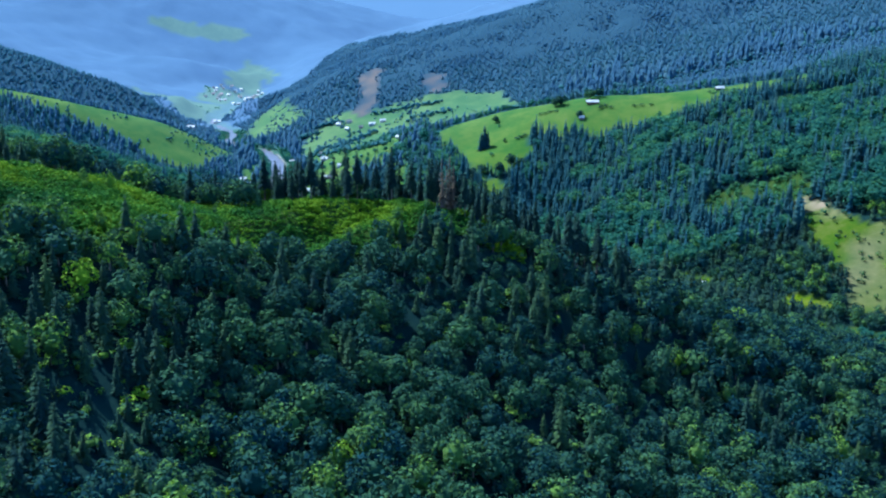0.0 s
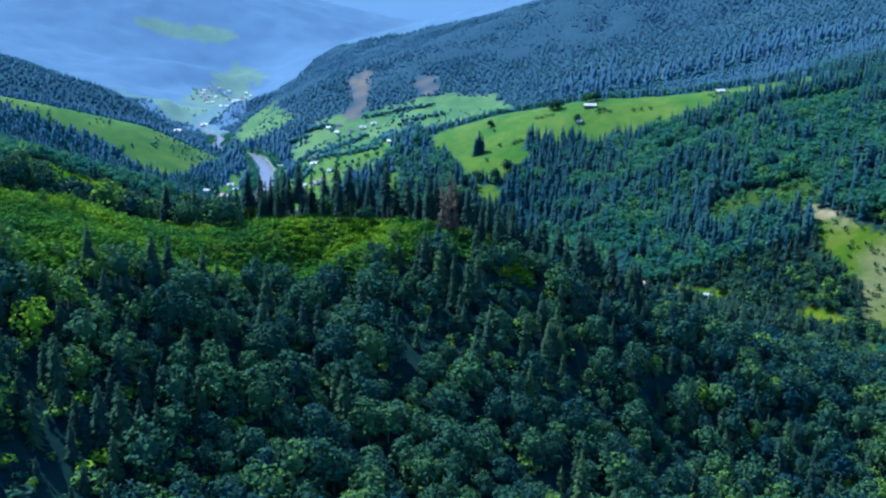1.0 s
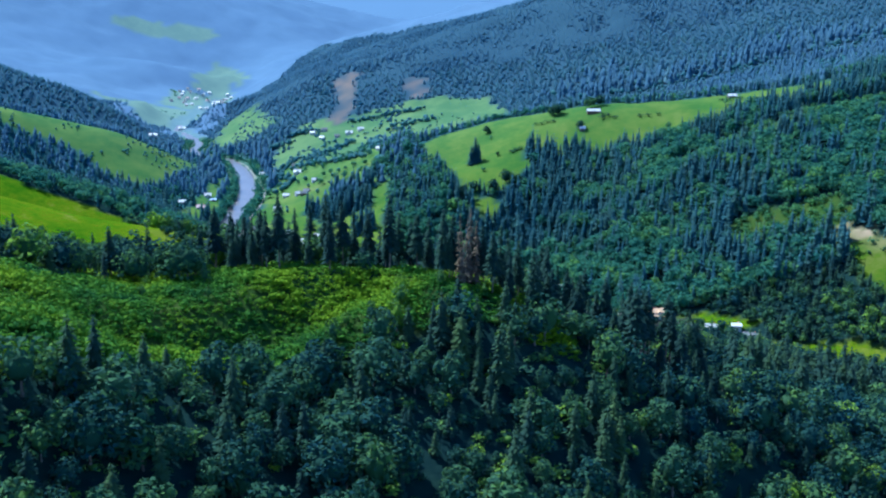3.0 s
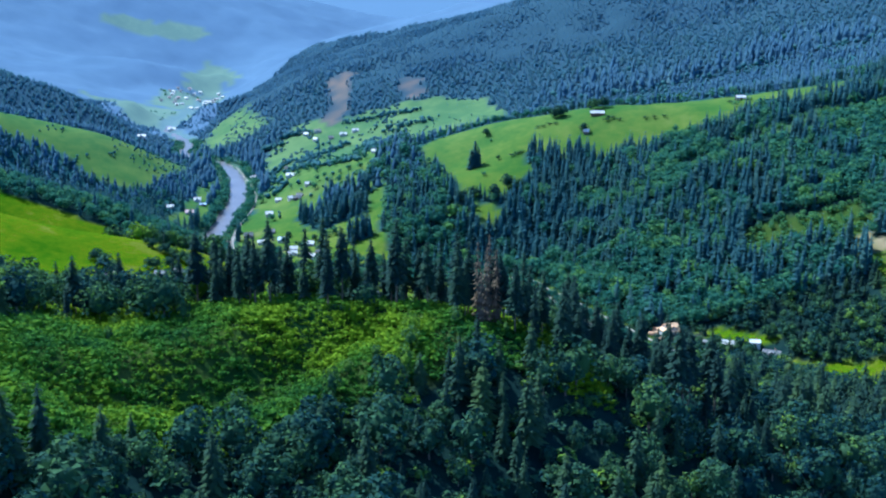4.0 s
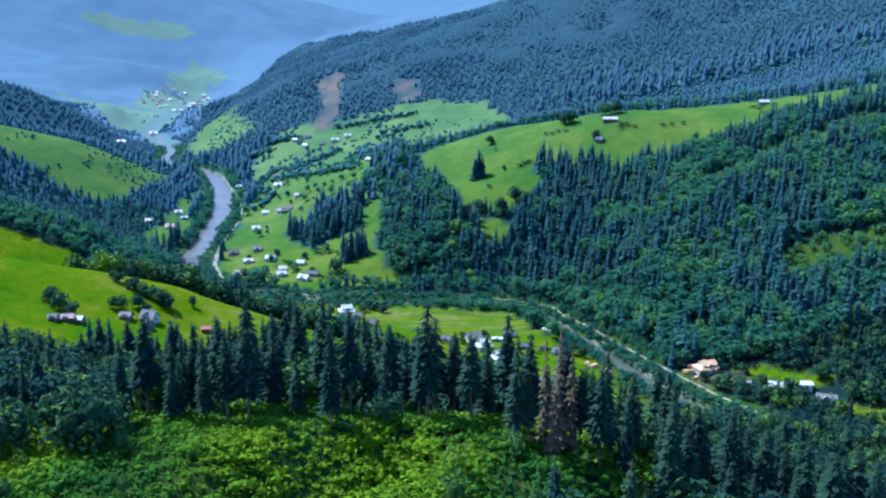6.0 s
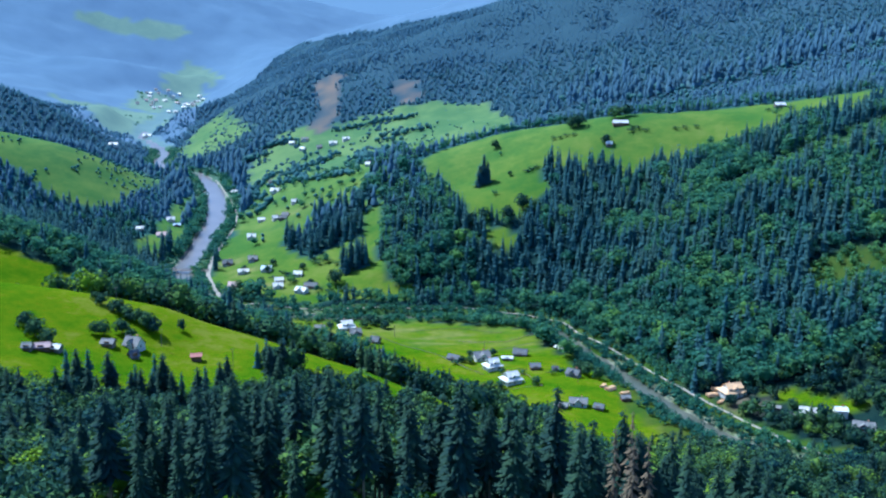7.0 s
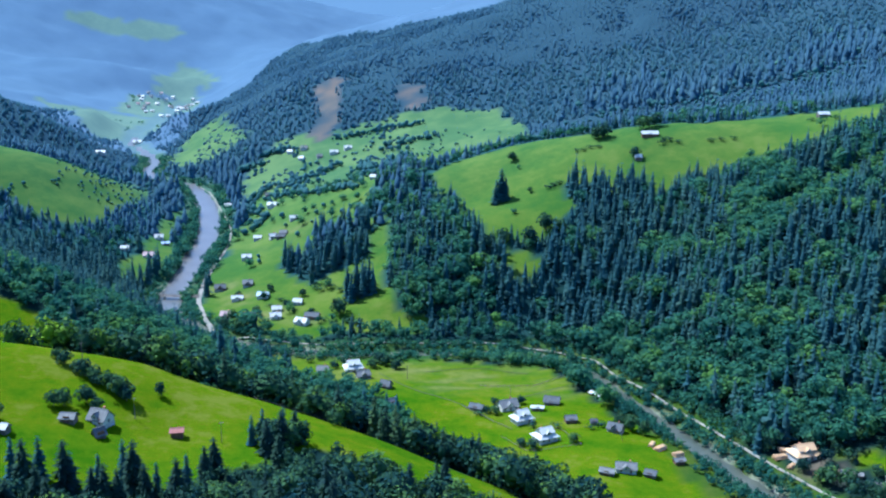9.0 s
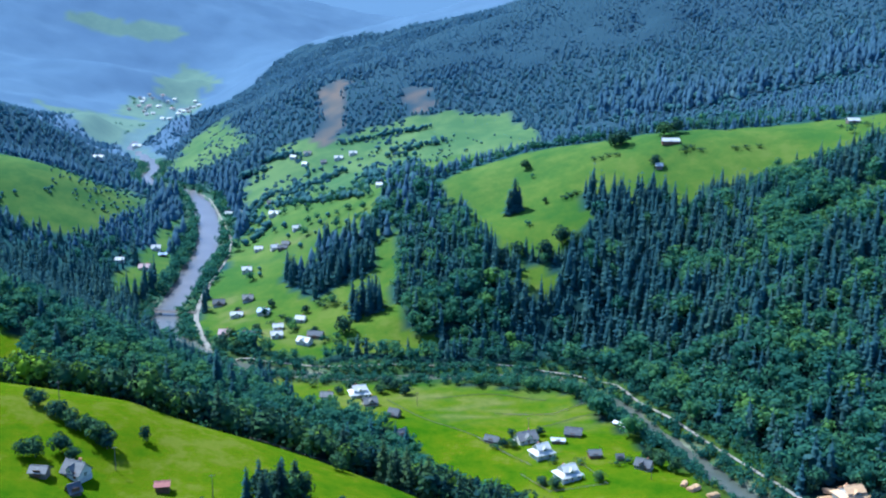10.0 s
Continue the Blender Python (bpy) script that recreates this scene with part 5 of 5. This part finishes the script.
VILLAS = [
    ("white two-storey farmhouse with white tin roofs by the river", -61, 851, 14, 9.6, 8.0, WHITE_ROOF),
    ("white house with layered white tin roofs in the field", 26, 770, 24, 8.8, 7.2, WHITE_ROOF),
    ("large white house with stepped white roofs and a fenced yard", 34, 747, 24, 9.6, 8.0, WHITE_ROOF),
    ("unfinished house of fresh orange timber under the wooded hill", 147, 717, 12, 12.0, 8.8, FRESH_WOOD),
]
COTTAGES = [
    ("white cottage with a grey roof beside the farmhouse", -78, 845, -8, 6.2, 4.7, 2.2, 1.9, PLASTER, GREY_ROOF),
    ("old cottage with a weathered grey roof beside the farmhouse", -55, 836, 20, 7.0, 5.5, 2.0, 2.3, TIMBER, GREY_ROOF),
    ("grey-roofed cottage with white gable in the field", 21, 788, 20, 9.4, 7.0, 2.3, 2.8, PLASTER, GREY_ROOF),
    ("long white cottage with pale grey roof near the field edge", 64, 709, -12, 8.6, 5.5, 2.2, 2.0, PLASTER, GREY_ROOF),
    ("white cottage with a steep grey roof on the hillside meadow", -135, 626, -25, 6.6, 5.2, 1.9, 2.7, PLASTER, GREY_ROOF),
    ("cottage with dark roof in the field by the river", 70, 755, -35, 7.0, 5.5, 2.0, 2.3, TIMBER, DARK_ROOF),
    ("white house with a pink roof in the village", -152, 963, -8, 7.0, 6.2, 2.7, 2.3, PLASTER, PINK_ROOF),
    ("white house with white roof in the village", -117, 950, 12, 7.0, 5.5, 2.3, 2.0, PLASTER, WHITE_ROOF),
    ("small white house in the village", -118, 966, 8, 6.2, 4.7, 2.2, 1.7, PLASTER, WHITE_ROOF),
    ("white house with broad pale roof at the village edge", -98, 936, -30, 8.6, 6.2, 2.3, 2.2, PLASTER, WHITE_ROOF),
    ("white cottage on the slope above the village", -104, 974, -15, 6.2, 4.7, 2.2, 1.9, PLASTER, WHITE_ROOF),
    ("long low house with a white roof in the village", -150, 999, 5, 7.8, 4.7, 2.0, 1.6, PLASTER, WHITE_ROOF),
    ("house with pale blue roof in the village", -131, 996, -12, 7.8, 5.5, 2.2, 2.0, PLASTER, BLUE_ROOF),
    ("old dark-roofed house by the village road", -167, 1027, 6, 7.8, 6.2, 2.0, 2.5, BROWN_WOOD, DARK_ROOF),
    ("grey-roofed house in the village", -146, 1025, 4, 7.0, 6.2, 2.2, 2.3, TIMBER, GREY_ROOF),
    ("white-roofed house on the slope by the road", -156, 1088, 10, 7.0, 6.2, 2.3, 2.2, PLASTER, WHITE_ROOF),
    ("small white house in a meadow above the village", -153, 1135, 0, 6.2, 4.7, 2.0, 1.7, PLASTER, WHITE_ROOF),
    ("white house on the upper slope", -149, 1217, -10, 10.1, 7.0, 2.5, 2.3, PLASTER, WHITE_ROOF),
    ("timber house beside the upper road", -188, 1267, 4, 10.9, 6.2, 2.3, 1.9, BROWN_WOOD, GREY_ROOF),
    ("house with a brown roof on the far river bank", -237, 1102, 0, 8.6, 6.2, 2.2, 2.3, PLASTER, PINK_ROOF),
    ("white house on the far river bank", -241, 1155, 10, 7.0, 5.5, 2.2, 2.2, PLASTER, WHITE_ROOF),
    ("white cottage at the edge of the dark wood", -258, 1109, 0, 6.2, 4.7, 2.2, 1.7, PLASTER, WHITE_ROOF),
    ("white house beside the forest up the valley", -405, 1557, 0, 11.7, 7.8, 3.1, 2.3, PLASTER, WHITE_ROOF),
    ("white house with bright roof up the valley", -400, 1717, 0, 11.7, 7.8, 3.5, 2.7, PLASTER, WHITE_ROOF),
    ("white cottage on the fields below the mountain", -101, 1380, 0, 8.6, 5.5, 2.3, 2.0, PLASTER, WHITE_ROOF),
    ("small white cottage on the fields below the mountain", -86, 1383, 10, 7.8, 5.5, 2.3, 2.0, PLASTER, WHITE_ROOF),
    ("cottage among trees below the felled strip", -137, 1415, 0, 7.8, 5.5, 2.3, 2.0, PLASTER, GREY_ROOF),
    ("white house with a white roof by the gravel road", 174, 686, -20, 7.4, 5.6, 2.3, 2.2, PLASTER, WHITE_ROOF),
    ("narrow two-storey white house below the wood", 188, 681, -10, 5.5, 5.5, 3.6, 1.1, PLASTER, WHITE_ROOF),
    ("small white cottage beside a hedge in the upper fields", -137, 1386, -30, 6.2, 4.7, 2.2, 1.8, PLASTER, WHITE_ROOF),
    ("weathered hut beside a hedge in the upper fields", -117, 1379, 7, 5.8, 4.4, 1.9, 1.9, TIMBER, GREY_ROOF),
    ("small white cottage beside a hedge in the upper fields", -54, 1179, -16, 6.2, 4.7, 2.2, 1.8, PLASTER, WHITE_ROOF),
    ("weathered hut beside a hedge in the upper fields", -161, 1276, 21, 5.8, 4.4, 1.9, 1.9, TIMBER, GREY_ROOF),
    ("small white cottage beside a hedge in the upper fields", -201, 1277, -2, 6.2, 4.7, 2.2, 1.8, PLASTER, WHITE_ROOF),
    ("weathered hut beside a hedge in the upper fields", -186, 1271, -25, 5.8, 4.4, 1.9, 1.9, TIMBER, GREY_ROOF),
    ("small white cottage beside a hedge in the upper fields", -123, 1145, 12, 6.2, 4.7, 2.2, 1.8, PLASTER, WHITE_ROOF),
    ("weathered hut beside a hedge in the upper fields", -129, 1119, -11, 5.8, 4.4, 1.9, 1.9, TIMBER, GREY_ROOF),
    ("small white cottage beside a hedge in the upper fields", -138, 1120, 26, 6.2, 4.7, 2.2, 1.8, PLASTER, WHITE_ROOF),
    ("weathered hut beside a hedge in the upper fields", -171, 1318, 3, 5.8, 4.4, 1.9, 1.9, TIMBER, GREY_ROOF),
    ("small white cottage beside a hedge in the upper fields", -152, 1412, -20, 6.2, 4.7, 2.2, 1.8, PLASTER, WHITE_ROOF),
    ("grey-roofed house at the edge of a small meadow", 193, 667, -25, 9.4, 5.5, 2.2, 2.0, TIMBER, GREY_ROOF),
]
BARNS = [
    ("weathered hay barn with a grey roof beside the field", -42, 820, -28, 5.5, 4.7, 1.9, 2.2, TIMBER, DARK_ROOF),
    ("small log hut with a pointed grey roof in the field", -39, 794, 30, 4.7, 3.9, 1.6, 2.0, TIMBER, GREY_ROOF),
    ("old barn with a dark roof behind the white houses", 45, 793, -18, 7.8, 5.5, 1.9, 2.3, TIMBER, DARK_ROOF),
    ("low shed with a dark sagging roof at the field path", 5, 788, -32, 7.0, 3.9, 1.6, 1.6, TIMBER, DARK_ROOF),
    ("open shed with a pale roof between two houses", 36, 784, -10, 6.2, 3.1, 1.7, 0.7, TIMBER, WHITE_ROOF),
    ("small barn with a grey roof in the meadow", 50, 767, 5, 5.5, 3.9, 1.9, 1.6, BROWN_WOOD, GREY_ROOF),
    ("little hut among bushes in the field", 61, 764, 0, 3.1, 2.7, 1.6, 1.1, TIMBER, DARK_ROOF),
    ("low grey-roofed shed beside the long cottage", 55, 706, -25, 6.2, 3.9, 1.7, 1.1, TIMBER, GREY_ROOF),
    ("dark shed beside the long cottage", 74, 705, -30, 4.7, 3.9, 1.7, 1.4, TIMBER, DARK_ROOF),
    ("small grey hut on the hillside meadow", -144, 622, -8, 4.7, 3.5, 1.6, 1.2, TIMBER, GREY_ROOF),
    ("little hut with a pyramid-like roof below the hillside cottage", -133, 617, 40, 3.1, 3.1, 1.2, 1.9, TIMBER, DARK_ROOF),
    ("small hay shed with dull red roof on the hillside meadow", -111, 629, 8, 3.9, 3.5, 2.2, 0.8, BROWN_WOOD, RED_ROOF),
    ("long low shed with a brown roof on the hillside meadow", -164, 605, 10, 6.2, 3.1, 1.6, 1.2, BROWN_WOOD, PINK_ROOF),
    ("long low shed with a pale roof on the hillside meadow", -160, 607, -12, 5.5, 3.1, 1.5, 1.1, TIMBER, WHITE_ROOF),
    ("tiny hut beside sheds on the hillside meadow", -168, 602, 0, 3.1, 3.1, 1.6, 1.2, TIMBER, GREY_ROOF),
    ("dark barn in the village", -135, 954, 0, 7.0, 5.5, 2.0, 2.3, TIMBER, DARK_ROOF),
    ("long dark barn at the village edge", -92, 946, -12, 9.4, 5.5, 2.0, 2.0, TIMBER, DARK_ROOF),
    ("small grey shed on the village slope", -131, 1113, 0, 7.0, 4.7, 1.9, 1.7, TIMBER, DARK_ROOF),
    ("pale-roofed shed on the far river bank", -233, 1143, 15, 6.2, 3.9, 1.7, 1.2, TIMBER, BLUE_ROOF),
    ("long barn with a bright tin roof on the ridge meadow", 164, 1067, -4, 12.5, 5.5, 1.9, 2.0, BROWN_WOOD, WHITE_ROOF),
    ("small hut with a bright roof on the ridge meadow", 149, 1040, -10, 4.7, 3.9, 2.0, 1.9, TIMBER, WHITE_ROOF),
    ("hut among bushes on the ridge", 304, 1072, 0, 8.6, 5.5, 1.9, 1.9, TIMBER, WHITE_ROOF),
    ("long pale shed beside the river field", 72, 806, -52, 9.4, 2.7, 1.2, 0.6, TIMBER, WHITE_ROOF),
    ("grey-roofed barn among bushes by the river", 112, 629, 30, 7.8, 4.7, 1.9, 1.7, TIMBER, GREY_ROOF),
    ("low shed with grey roof near the gravel road", 160, 697, -25, 8.6, 3.1, 1.6, 0.6, TIMBER, GREY_ROOF),
    ("low shed with dark roof near the gravel road", 166, 687, -25, 5.0, 3.1, 1.6, 0.6, TIMBER, DARK_ROOF),
    ("open timber shed at the log yard", 91, 720, 10, 4.7, 3.1, 1.9, 0.9, BROWN_WOOD, GREY_ROOF),
]
for row in VILLAS:
    villa(*row)
for row in COTTAGES:
    cottage(*row)
for row in BARNS:
    cottage(*row, windows=False, name="barn", category="barn")
# the distant village
hr = random.Random(5)
for k in range(34):
    hx, hy_ = hr.uniform(-530, -410), hr.uniform(2050, 2320)
    cottage("small pale house of the distant village", hx, hy_, hr.uniform(-30, 30), hr.uniform(5.5, 8.5), hr.uniform(4.5, 6), 2.6, 1.9,
            PLASTER, hr.choice((WHITE_ROOF, WHITE_ROOF, GREY_ROOF, PINK_ROOF)), windows=False)


# ---- log yards ----
def log_pile(label, x, y, turn, across, layers, length, r=0.22):
    holder = new("log_pile")
    holder.matrix_basis = pose(x, y, float(height(x, y)[0]), 0, 0, turn)
    jr = random.Random(int(x * 7 + y))
    bm = bmesh.new()
    bmesh.ops.create_cone(bm, cap_ends=True, segments=8, radius1=r, radius2=r * 0.92, depth=length, matrix=Matrix.Rotation(math.pi / 2, 4, "Y"))
    me = bpy.data.meshes.new("log")
    bm.to_mesh(me)
    bm.free()
    me.materials.append(FRESH_WOOD)
    for q in range(layers):
        for k in range(across - q):
            ob = new("log", me)
            ob.parent = holder
            ob.matrix_basis = pose(jr.uniform(-0.4, 0.4), (k - (across - q) / 2) * 2 * r, r + q * 1.75 * r, jr.uniform(0, 90), 0, jr.uniform(-2, 2))
    return tagged(holder, label, "logs", "piles of cut timber")


log_pile("pile of fresh cut logs on the river bank", 86, 734, 35, 9, 4, 6.0)
log_pile("pile of fresh cut logs on the river bank", 93, 729, 20, 8, 4, 5.0)
log_pile("pile of pale sawn timber on the river bank", 83, 738, 60, 6, 3, 5.0)
log_pile("pile of fresh timber beside the unfinished house", 137, 719, 10, 9, 4, 6.0)
log_pile("pile of fresh timber beside the unfinished house", 141, 724, -15, 7, 4, 5.0)
log_pile("pile of fresh timber near the gravel road", 148, 702, 20, 7, 3, 5.0)
log_pile("pile of fresh timber near the gravel road", 139, 711, 45, 6, 3, 5.0)


# ---- the wooden bridge ----
def bridge(x, y, turn, length):
    holder = new("bridge")
    holder.matrix_basis = pose(x, y, float(river_level(y)) + 2.2, 0, 0, turn)
    bm = bmesh.new()
    box(bm, -length / 2, length / 2, -1.6, 1.6, -0.35, 0)
    part("deck", bm, TIMBER, holder)
    for s in (-1.5, 1.5):
        bm = bmesh.new()
        box(bm, -length / 2, length / 2, s - 0.07, s + 0.07, 0.9, 1.05)
        box(bm, -length / 2, length / 2, s - 0.05, s + 0.05, 0.45, 0.55)
        for k in range(13):
            px = -length / 2 + 0.3 + k * (length - 0.6) / 12
            box(bm, px - 0.06, px + 0.06, s - 0.06, s + 0.06, 0, 0.95)
        part("railing", bm, TIMBER, holder)
    for px in (-length * 0.22, length * 0.22):
        bm = bmesh.new()
        box(bm, px - 0.5, px + 0.5, -1.4, 1.4, -5.0, -0.35)
        part("pier", bm, CONCRETE, holder)
    return tagged(holder, "narrow timber bridge with railings over the river", "bridge")


bridge(-199, 1019, -6, 36)


# ---- wire poles and field fences ----
def wire_pole(x, y, h):
    holder = new("utility_pole")
    holder.matrix_basis = pose(x, y, float(height(x, y)[0]) - 0.3, 0, 0, 20)
    bm = bmesh.new()
    bmesh.ops.create_cone(bm, cap_ends=True, segments=7, radius1=0.15, radius2=0.1, depth=h, matrix=Matrix.Translation((0, 0, h / 2)))
    part("pole", bm, TIMBER, holder)
    bm = bmesh.new()
    box(bm, -0.9, 0.9, -0.06, 0.06, h - 0.6, h - 0.48)
    part("crossarm", bm, TIMBER, holder)
    return tagged(holder, "grey wooden utility pole on the meadow", "pole", "utility poles")


for q in ((-126, 634, 8), (-152, 664, 8), (-96, 628, 8), (-84, 862, 8), (-30, 838, 8), (24, 800, 8), (70, 742, 8)):
    wire_pole(*q)


def rail_fence(points, label):
    holder = new("fence")
    x0, y0 = points[0]
    z0 = float(height(x0, y0)[0])
    holder.matrix_basis = pose(x0, y0, z0)
    post = shared("post", lambda bm: box(bm, -0.07, 0.07, -0.07, 0.07, -0.3, 1.15), TIMBER)
    for a, b in zip(points[:-1], points[1:]):
        n = max(1, int(math.dist(a, b) / 3.2))
        for k in range(n):
            p, q = [(a[0] + (b[0] - a[0]) * j / n, a[1] + (b[1] - a[1]) * j / n) for j in (k, k + 1)]
            zp, zq = float(height(*p)[0]), float(height(*q)[0])
            fit("post", post, holder, p[0] - x0, p[1] - y0, zp - z0)
            bm = bmesh.new()
            d = Vector((q[0] - p[0], q[1] - p[1], zq - zp))
            m = Matrix.Translation((p[0] - x0, p[1] - y0, zp - z0)) @ d.to_track_quat("X", "Z").to_matrix().to_4x4()
            for z in (0.5, 0.95):
                box(bm, 0, d.length, -0.04, 0.04, z, z + 0.1)
            bm.transform(m)
            part("rail", bm, TIMBER, holder)
    return tagged(holder, label, "fence")


rail_fence([(14, 752), (24, 734), (50, 738), (44, 756), (36, 762)], "low weathered rail fence round a white house")
rail_fence([(-2, 792), (12, 770), (20, 760)], "low weathered rail fence along a field path")
rail_fence([(-95, 694), (-60, 690)], "weathered rail fence along the meadow edge")
rail_fence([(60, 838), (40, 825), (10, 828)], "weathered rail fence across the field")


# ---- single trees and bushes in the open ----
def lone(name, shape, leaf, label, category, spots):
    first = tree_thing(name, shape, leaf, label, category, category + " in the open")
    grow([first], np.array([(px, py, float(height(px, py)[0]) - 0.1, h * w, h, 0.7 * k, 0) for k, (px, py, h, w) in enumerate(spots)]))


lone("spruce", spruce_shape(18, 9, 0.02, 0.20, 0.36, seed=150), HAZY_HILL_SPRUCE, "full dark spruce standing in a meadow", "spruce",
     [(45, 1039, 25, 1.5), (48, 1038, 18, 1.5), (41, 1038, 18, 1.5), (-129, 813, 22, 1), (-123, 819, 17, 1), (-69, 967, 27, 0.9), (-58, 964, 26, 0.9), (-63, 970, 30, 0.9), (-66, 960, 22, 0.9), (-54, 970, 24, 0.9), (-86, 629, 11, 1), (-83, 634, 12, 1), (-76, 635, 13, 1), (-72, 637, 11, 1), (-140, 584, 14, 1), (-131, 583, 12, 1),
      (-118, 590, 15, 1), (-108, 588, 10, 1), (-100, 592, 12, 1), (-124, 586, 11, 1), (-147, 582, 13, 1), (-118, 880, 15, 0.9), (-112, 876, 12, 1), (96, 1006, 18, 1), (102, 1010, 16, 1), (108, 1008, 17, 1), (112, 1003, 18, 1),
      (116, 1009, 15, 1), (122, 1000, 17, 1), (130, 1003, 14, 1), (-39, 1086, 20, 1), (-30, 1080, 18, 1)])
lone("spruce", NEAR_SPRUCE[1], SPRUCE, "dark full spruce at the lower edge of a meadow", "spruce",
     [(-141, 575, 17, 1.25), (-132, 581, 16, 1.25), (-114, 586, 17, 1.25), (-122, 573, 13, 1.25), (-119, 574, 14, 1.25), (-116, 576, 12, 1.25), (-101, 583, 14, 1.25), (-96, 599, 12, 1.25), (-94, 604, 13, 1.25), (-80, 621, 13, 1.25), (-76, 629, 14, 1.25), (-72, 634, 13, 1.25), (-75, 612, 12, 1.25), (-33, 606, 13, 1.25), (-24, 613, 13, 1.25), (-21, 620, 13, 1.25), (-134, 565, 14, 1.25), (-141, 554, 15, 1.25), (-130, 561, 13, 1.25), (-110, 582, 12, 1.25), (-138, 555, 13, 1.25), (-52, 602, 10, 1.25)])
lone("broadleaf_tree", leafy_shape(8, 340, 0.065, seed=151, round_=0.36, mid=0.46, tall=0.46, core=0.8), LEAF, "round green tree beside houses and fields", "tree",
     [(-122, 654, 6, 0.8), (-148, 630, 7, 1.1), (-151, 629, 6, 1.1), (-142, 635, 7, 1.2), (-138, 633, 5, 1.2), (-74, 946, 13, 1.2), (-161, 663, 4, 1.3), (-157, 659, 5.5, 1.3), (-151, 655, 5, 1.3), (-148, 653, 7, 1.1), (-144, 651, 6, 1.3), (-142, 648, 4, 1.4), (-138, 648, 7, 1.1), (-134, 645, 8.5, 1.15), (-131, 643, 7, 1.2), (-82, 633, 9, 1.2), (-79, 629, 10, 1.2), (-73, 630, 10, 1.2), (-70, 634, 9, 1.2), (-61, 674, 7, 1.2), (-146, 954, 8, 1.2), (-133, 939, 7, 1.2), (-130, 993, 6, 1.2), (-112, 972, 6, 1.2), (-102, 987, 6, 1.2), (-93, 950, 6, 1.2), (-150, 1005, 5, 1.2), (-131, 961, 7, 1.2), (-127, 1006, 6, 1.2), (-149, 940, 8, 1.2), (-139, 931, 8, 1.2), (78, 758, 9, 1.2), (74, 764, 7, 1.2), (83, 752, 8, 1.0), (47, 742, 5, 1.4),
      (27, 738, 5, 1.5), (22, 742, 4, 1.6), (14, 781, 5, 1.3), (10, 783, 4, 1.4), (29, 795, 5, 1.3), (15, 796, 4, 1.4), (-50, 858, 6, 1.5), (-42, 862, 7, 1.4), (-36, 856, 6, 1.5), (-46, 866, 7, 1.3),
      (-66, 862, 6, 1.3), (-72, 856, 5, 1.4), (60, 1094, 8, 1.3), (131, 1085, 12, 1.5), (126, 1087, 10, 1.5), (163, 1082, 12, 1.4), (173, 1086, 11, 1.4), (147, 1043, 9, 1.2), (66, 1034, 5, 1.0), (30, 976, 12, 1.1), (40, 980, 11, 1.2), (58, 972, 13, 1.1), (70, 982, 14, 1.1), (78, 976, 12, 1.1), (-164, 612, 7, 1.3), (-170, 616, 8, 1.3), (-176, 622, 7, 1.3), (156, 690, 9, 1.2), (162, 682, 8, 1.2), (168, 678, 9, 1.2), (176, 676, 8, 1.2), (182, 672, 9, 1.2), (152, 700, 7, 1.2), (142, 706, 7, 1.2), (146, 696, 8, 1.1), (134, 726, 8, 1.1), (156, 722, 9, 1.2), (170, 694, 6, 1.2), (198, 686, 9, 1.2), (186, 660, 8, 1.2)])
lone("bush", leafy_shape(4, 110, 0.09, seed=152, round_=0.5, tall=0.34, trunk=False), LEAF, "low rounded green bush on the meadow", "bush",
     [(84, 1032, 3, 2.0), (80, 1031, 3, 2.0), (88, 1033, 3, 1.8), (108, 1072, 3, 1.6), (113, 1070, 3, 1.6), (118, 1071, 3, 1.6), (124, 1068, 3, 1.6), (170, 1052, 4, 1.6), (176, 1054, 4, 1.4), (172, 1058, 3, 1.6),
      (182, 1050, 3, 1.6), (206, 1046, 3, 1.8), (214, 1046, 3, 1.6), (224, 1047, 3, 1.6), (298, 1060, 4, 1.6), (306, 1056, 4, 1.6), (290, 1062, 3, 1.6), (-76, 929, 4, 1.7), (-62, 928, 5, 1.7), (-48, 920, 4, 1.6), (-89, 990, 4, 1.6), (-83, 992, 4, 1.6), (-75, 983, 4, 1.6), (-94, 996, 4, 1.6), (-118, 985, 3, 1.6), (-124, 976, 3, 1.6), (-106, 960, 3, 1.6), (-41, 924, 3, 1.6), (-84, 940, 3, 1.6), (-78, 936, 3, 1.5), (-68, 934, 4, 1.5), (-60, 932, 3, 1.4),
      (-88, 870, 4, 1.4), (58, 757, 3, 1.4), (64, 760, 3, 1.6), (30, 762, 3, 1.5), (42, 760, 3, 1.6), (6, 780, 3, 1.6)])
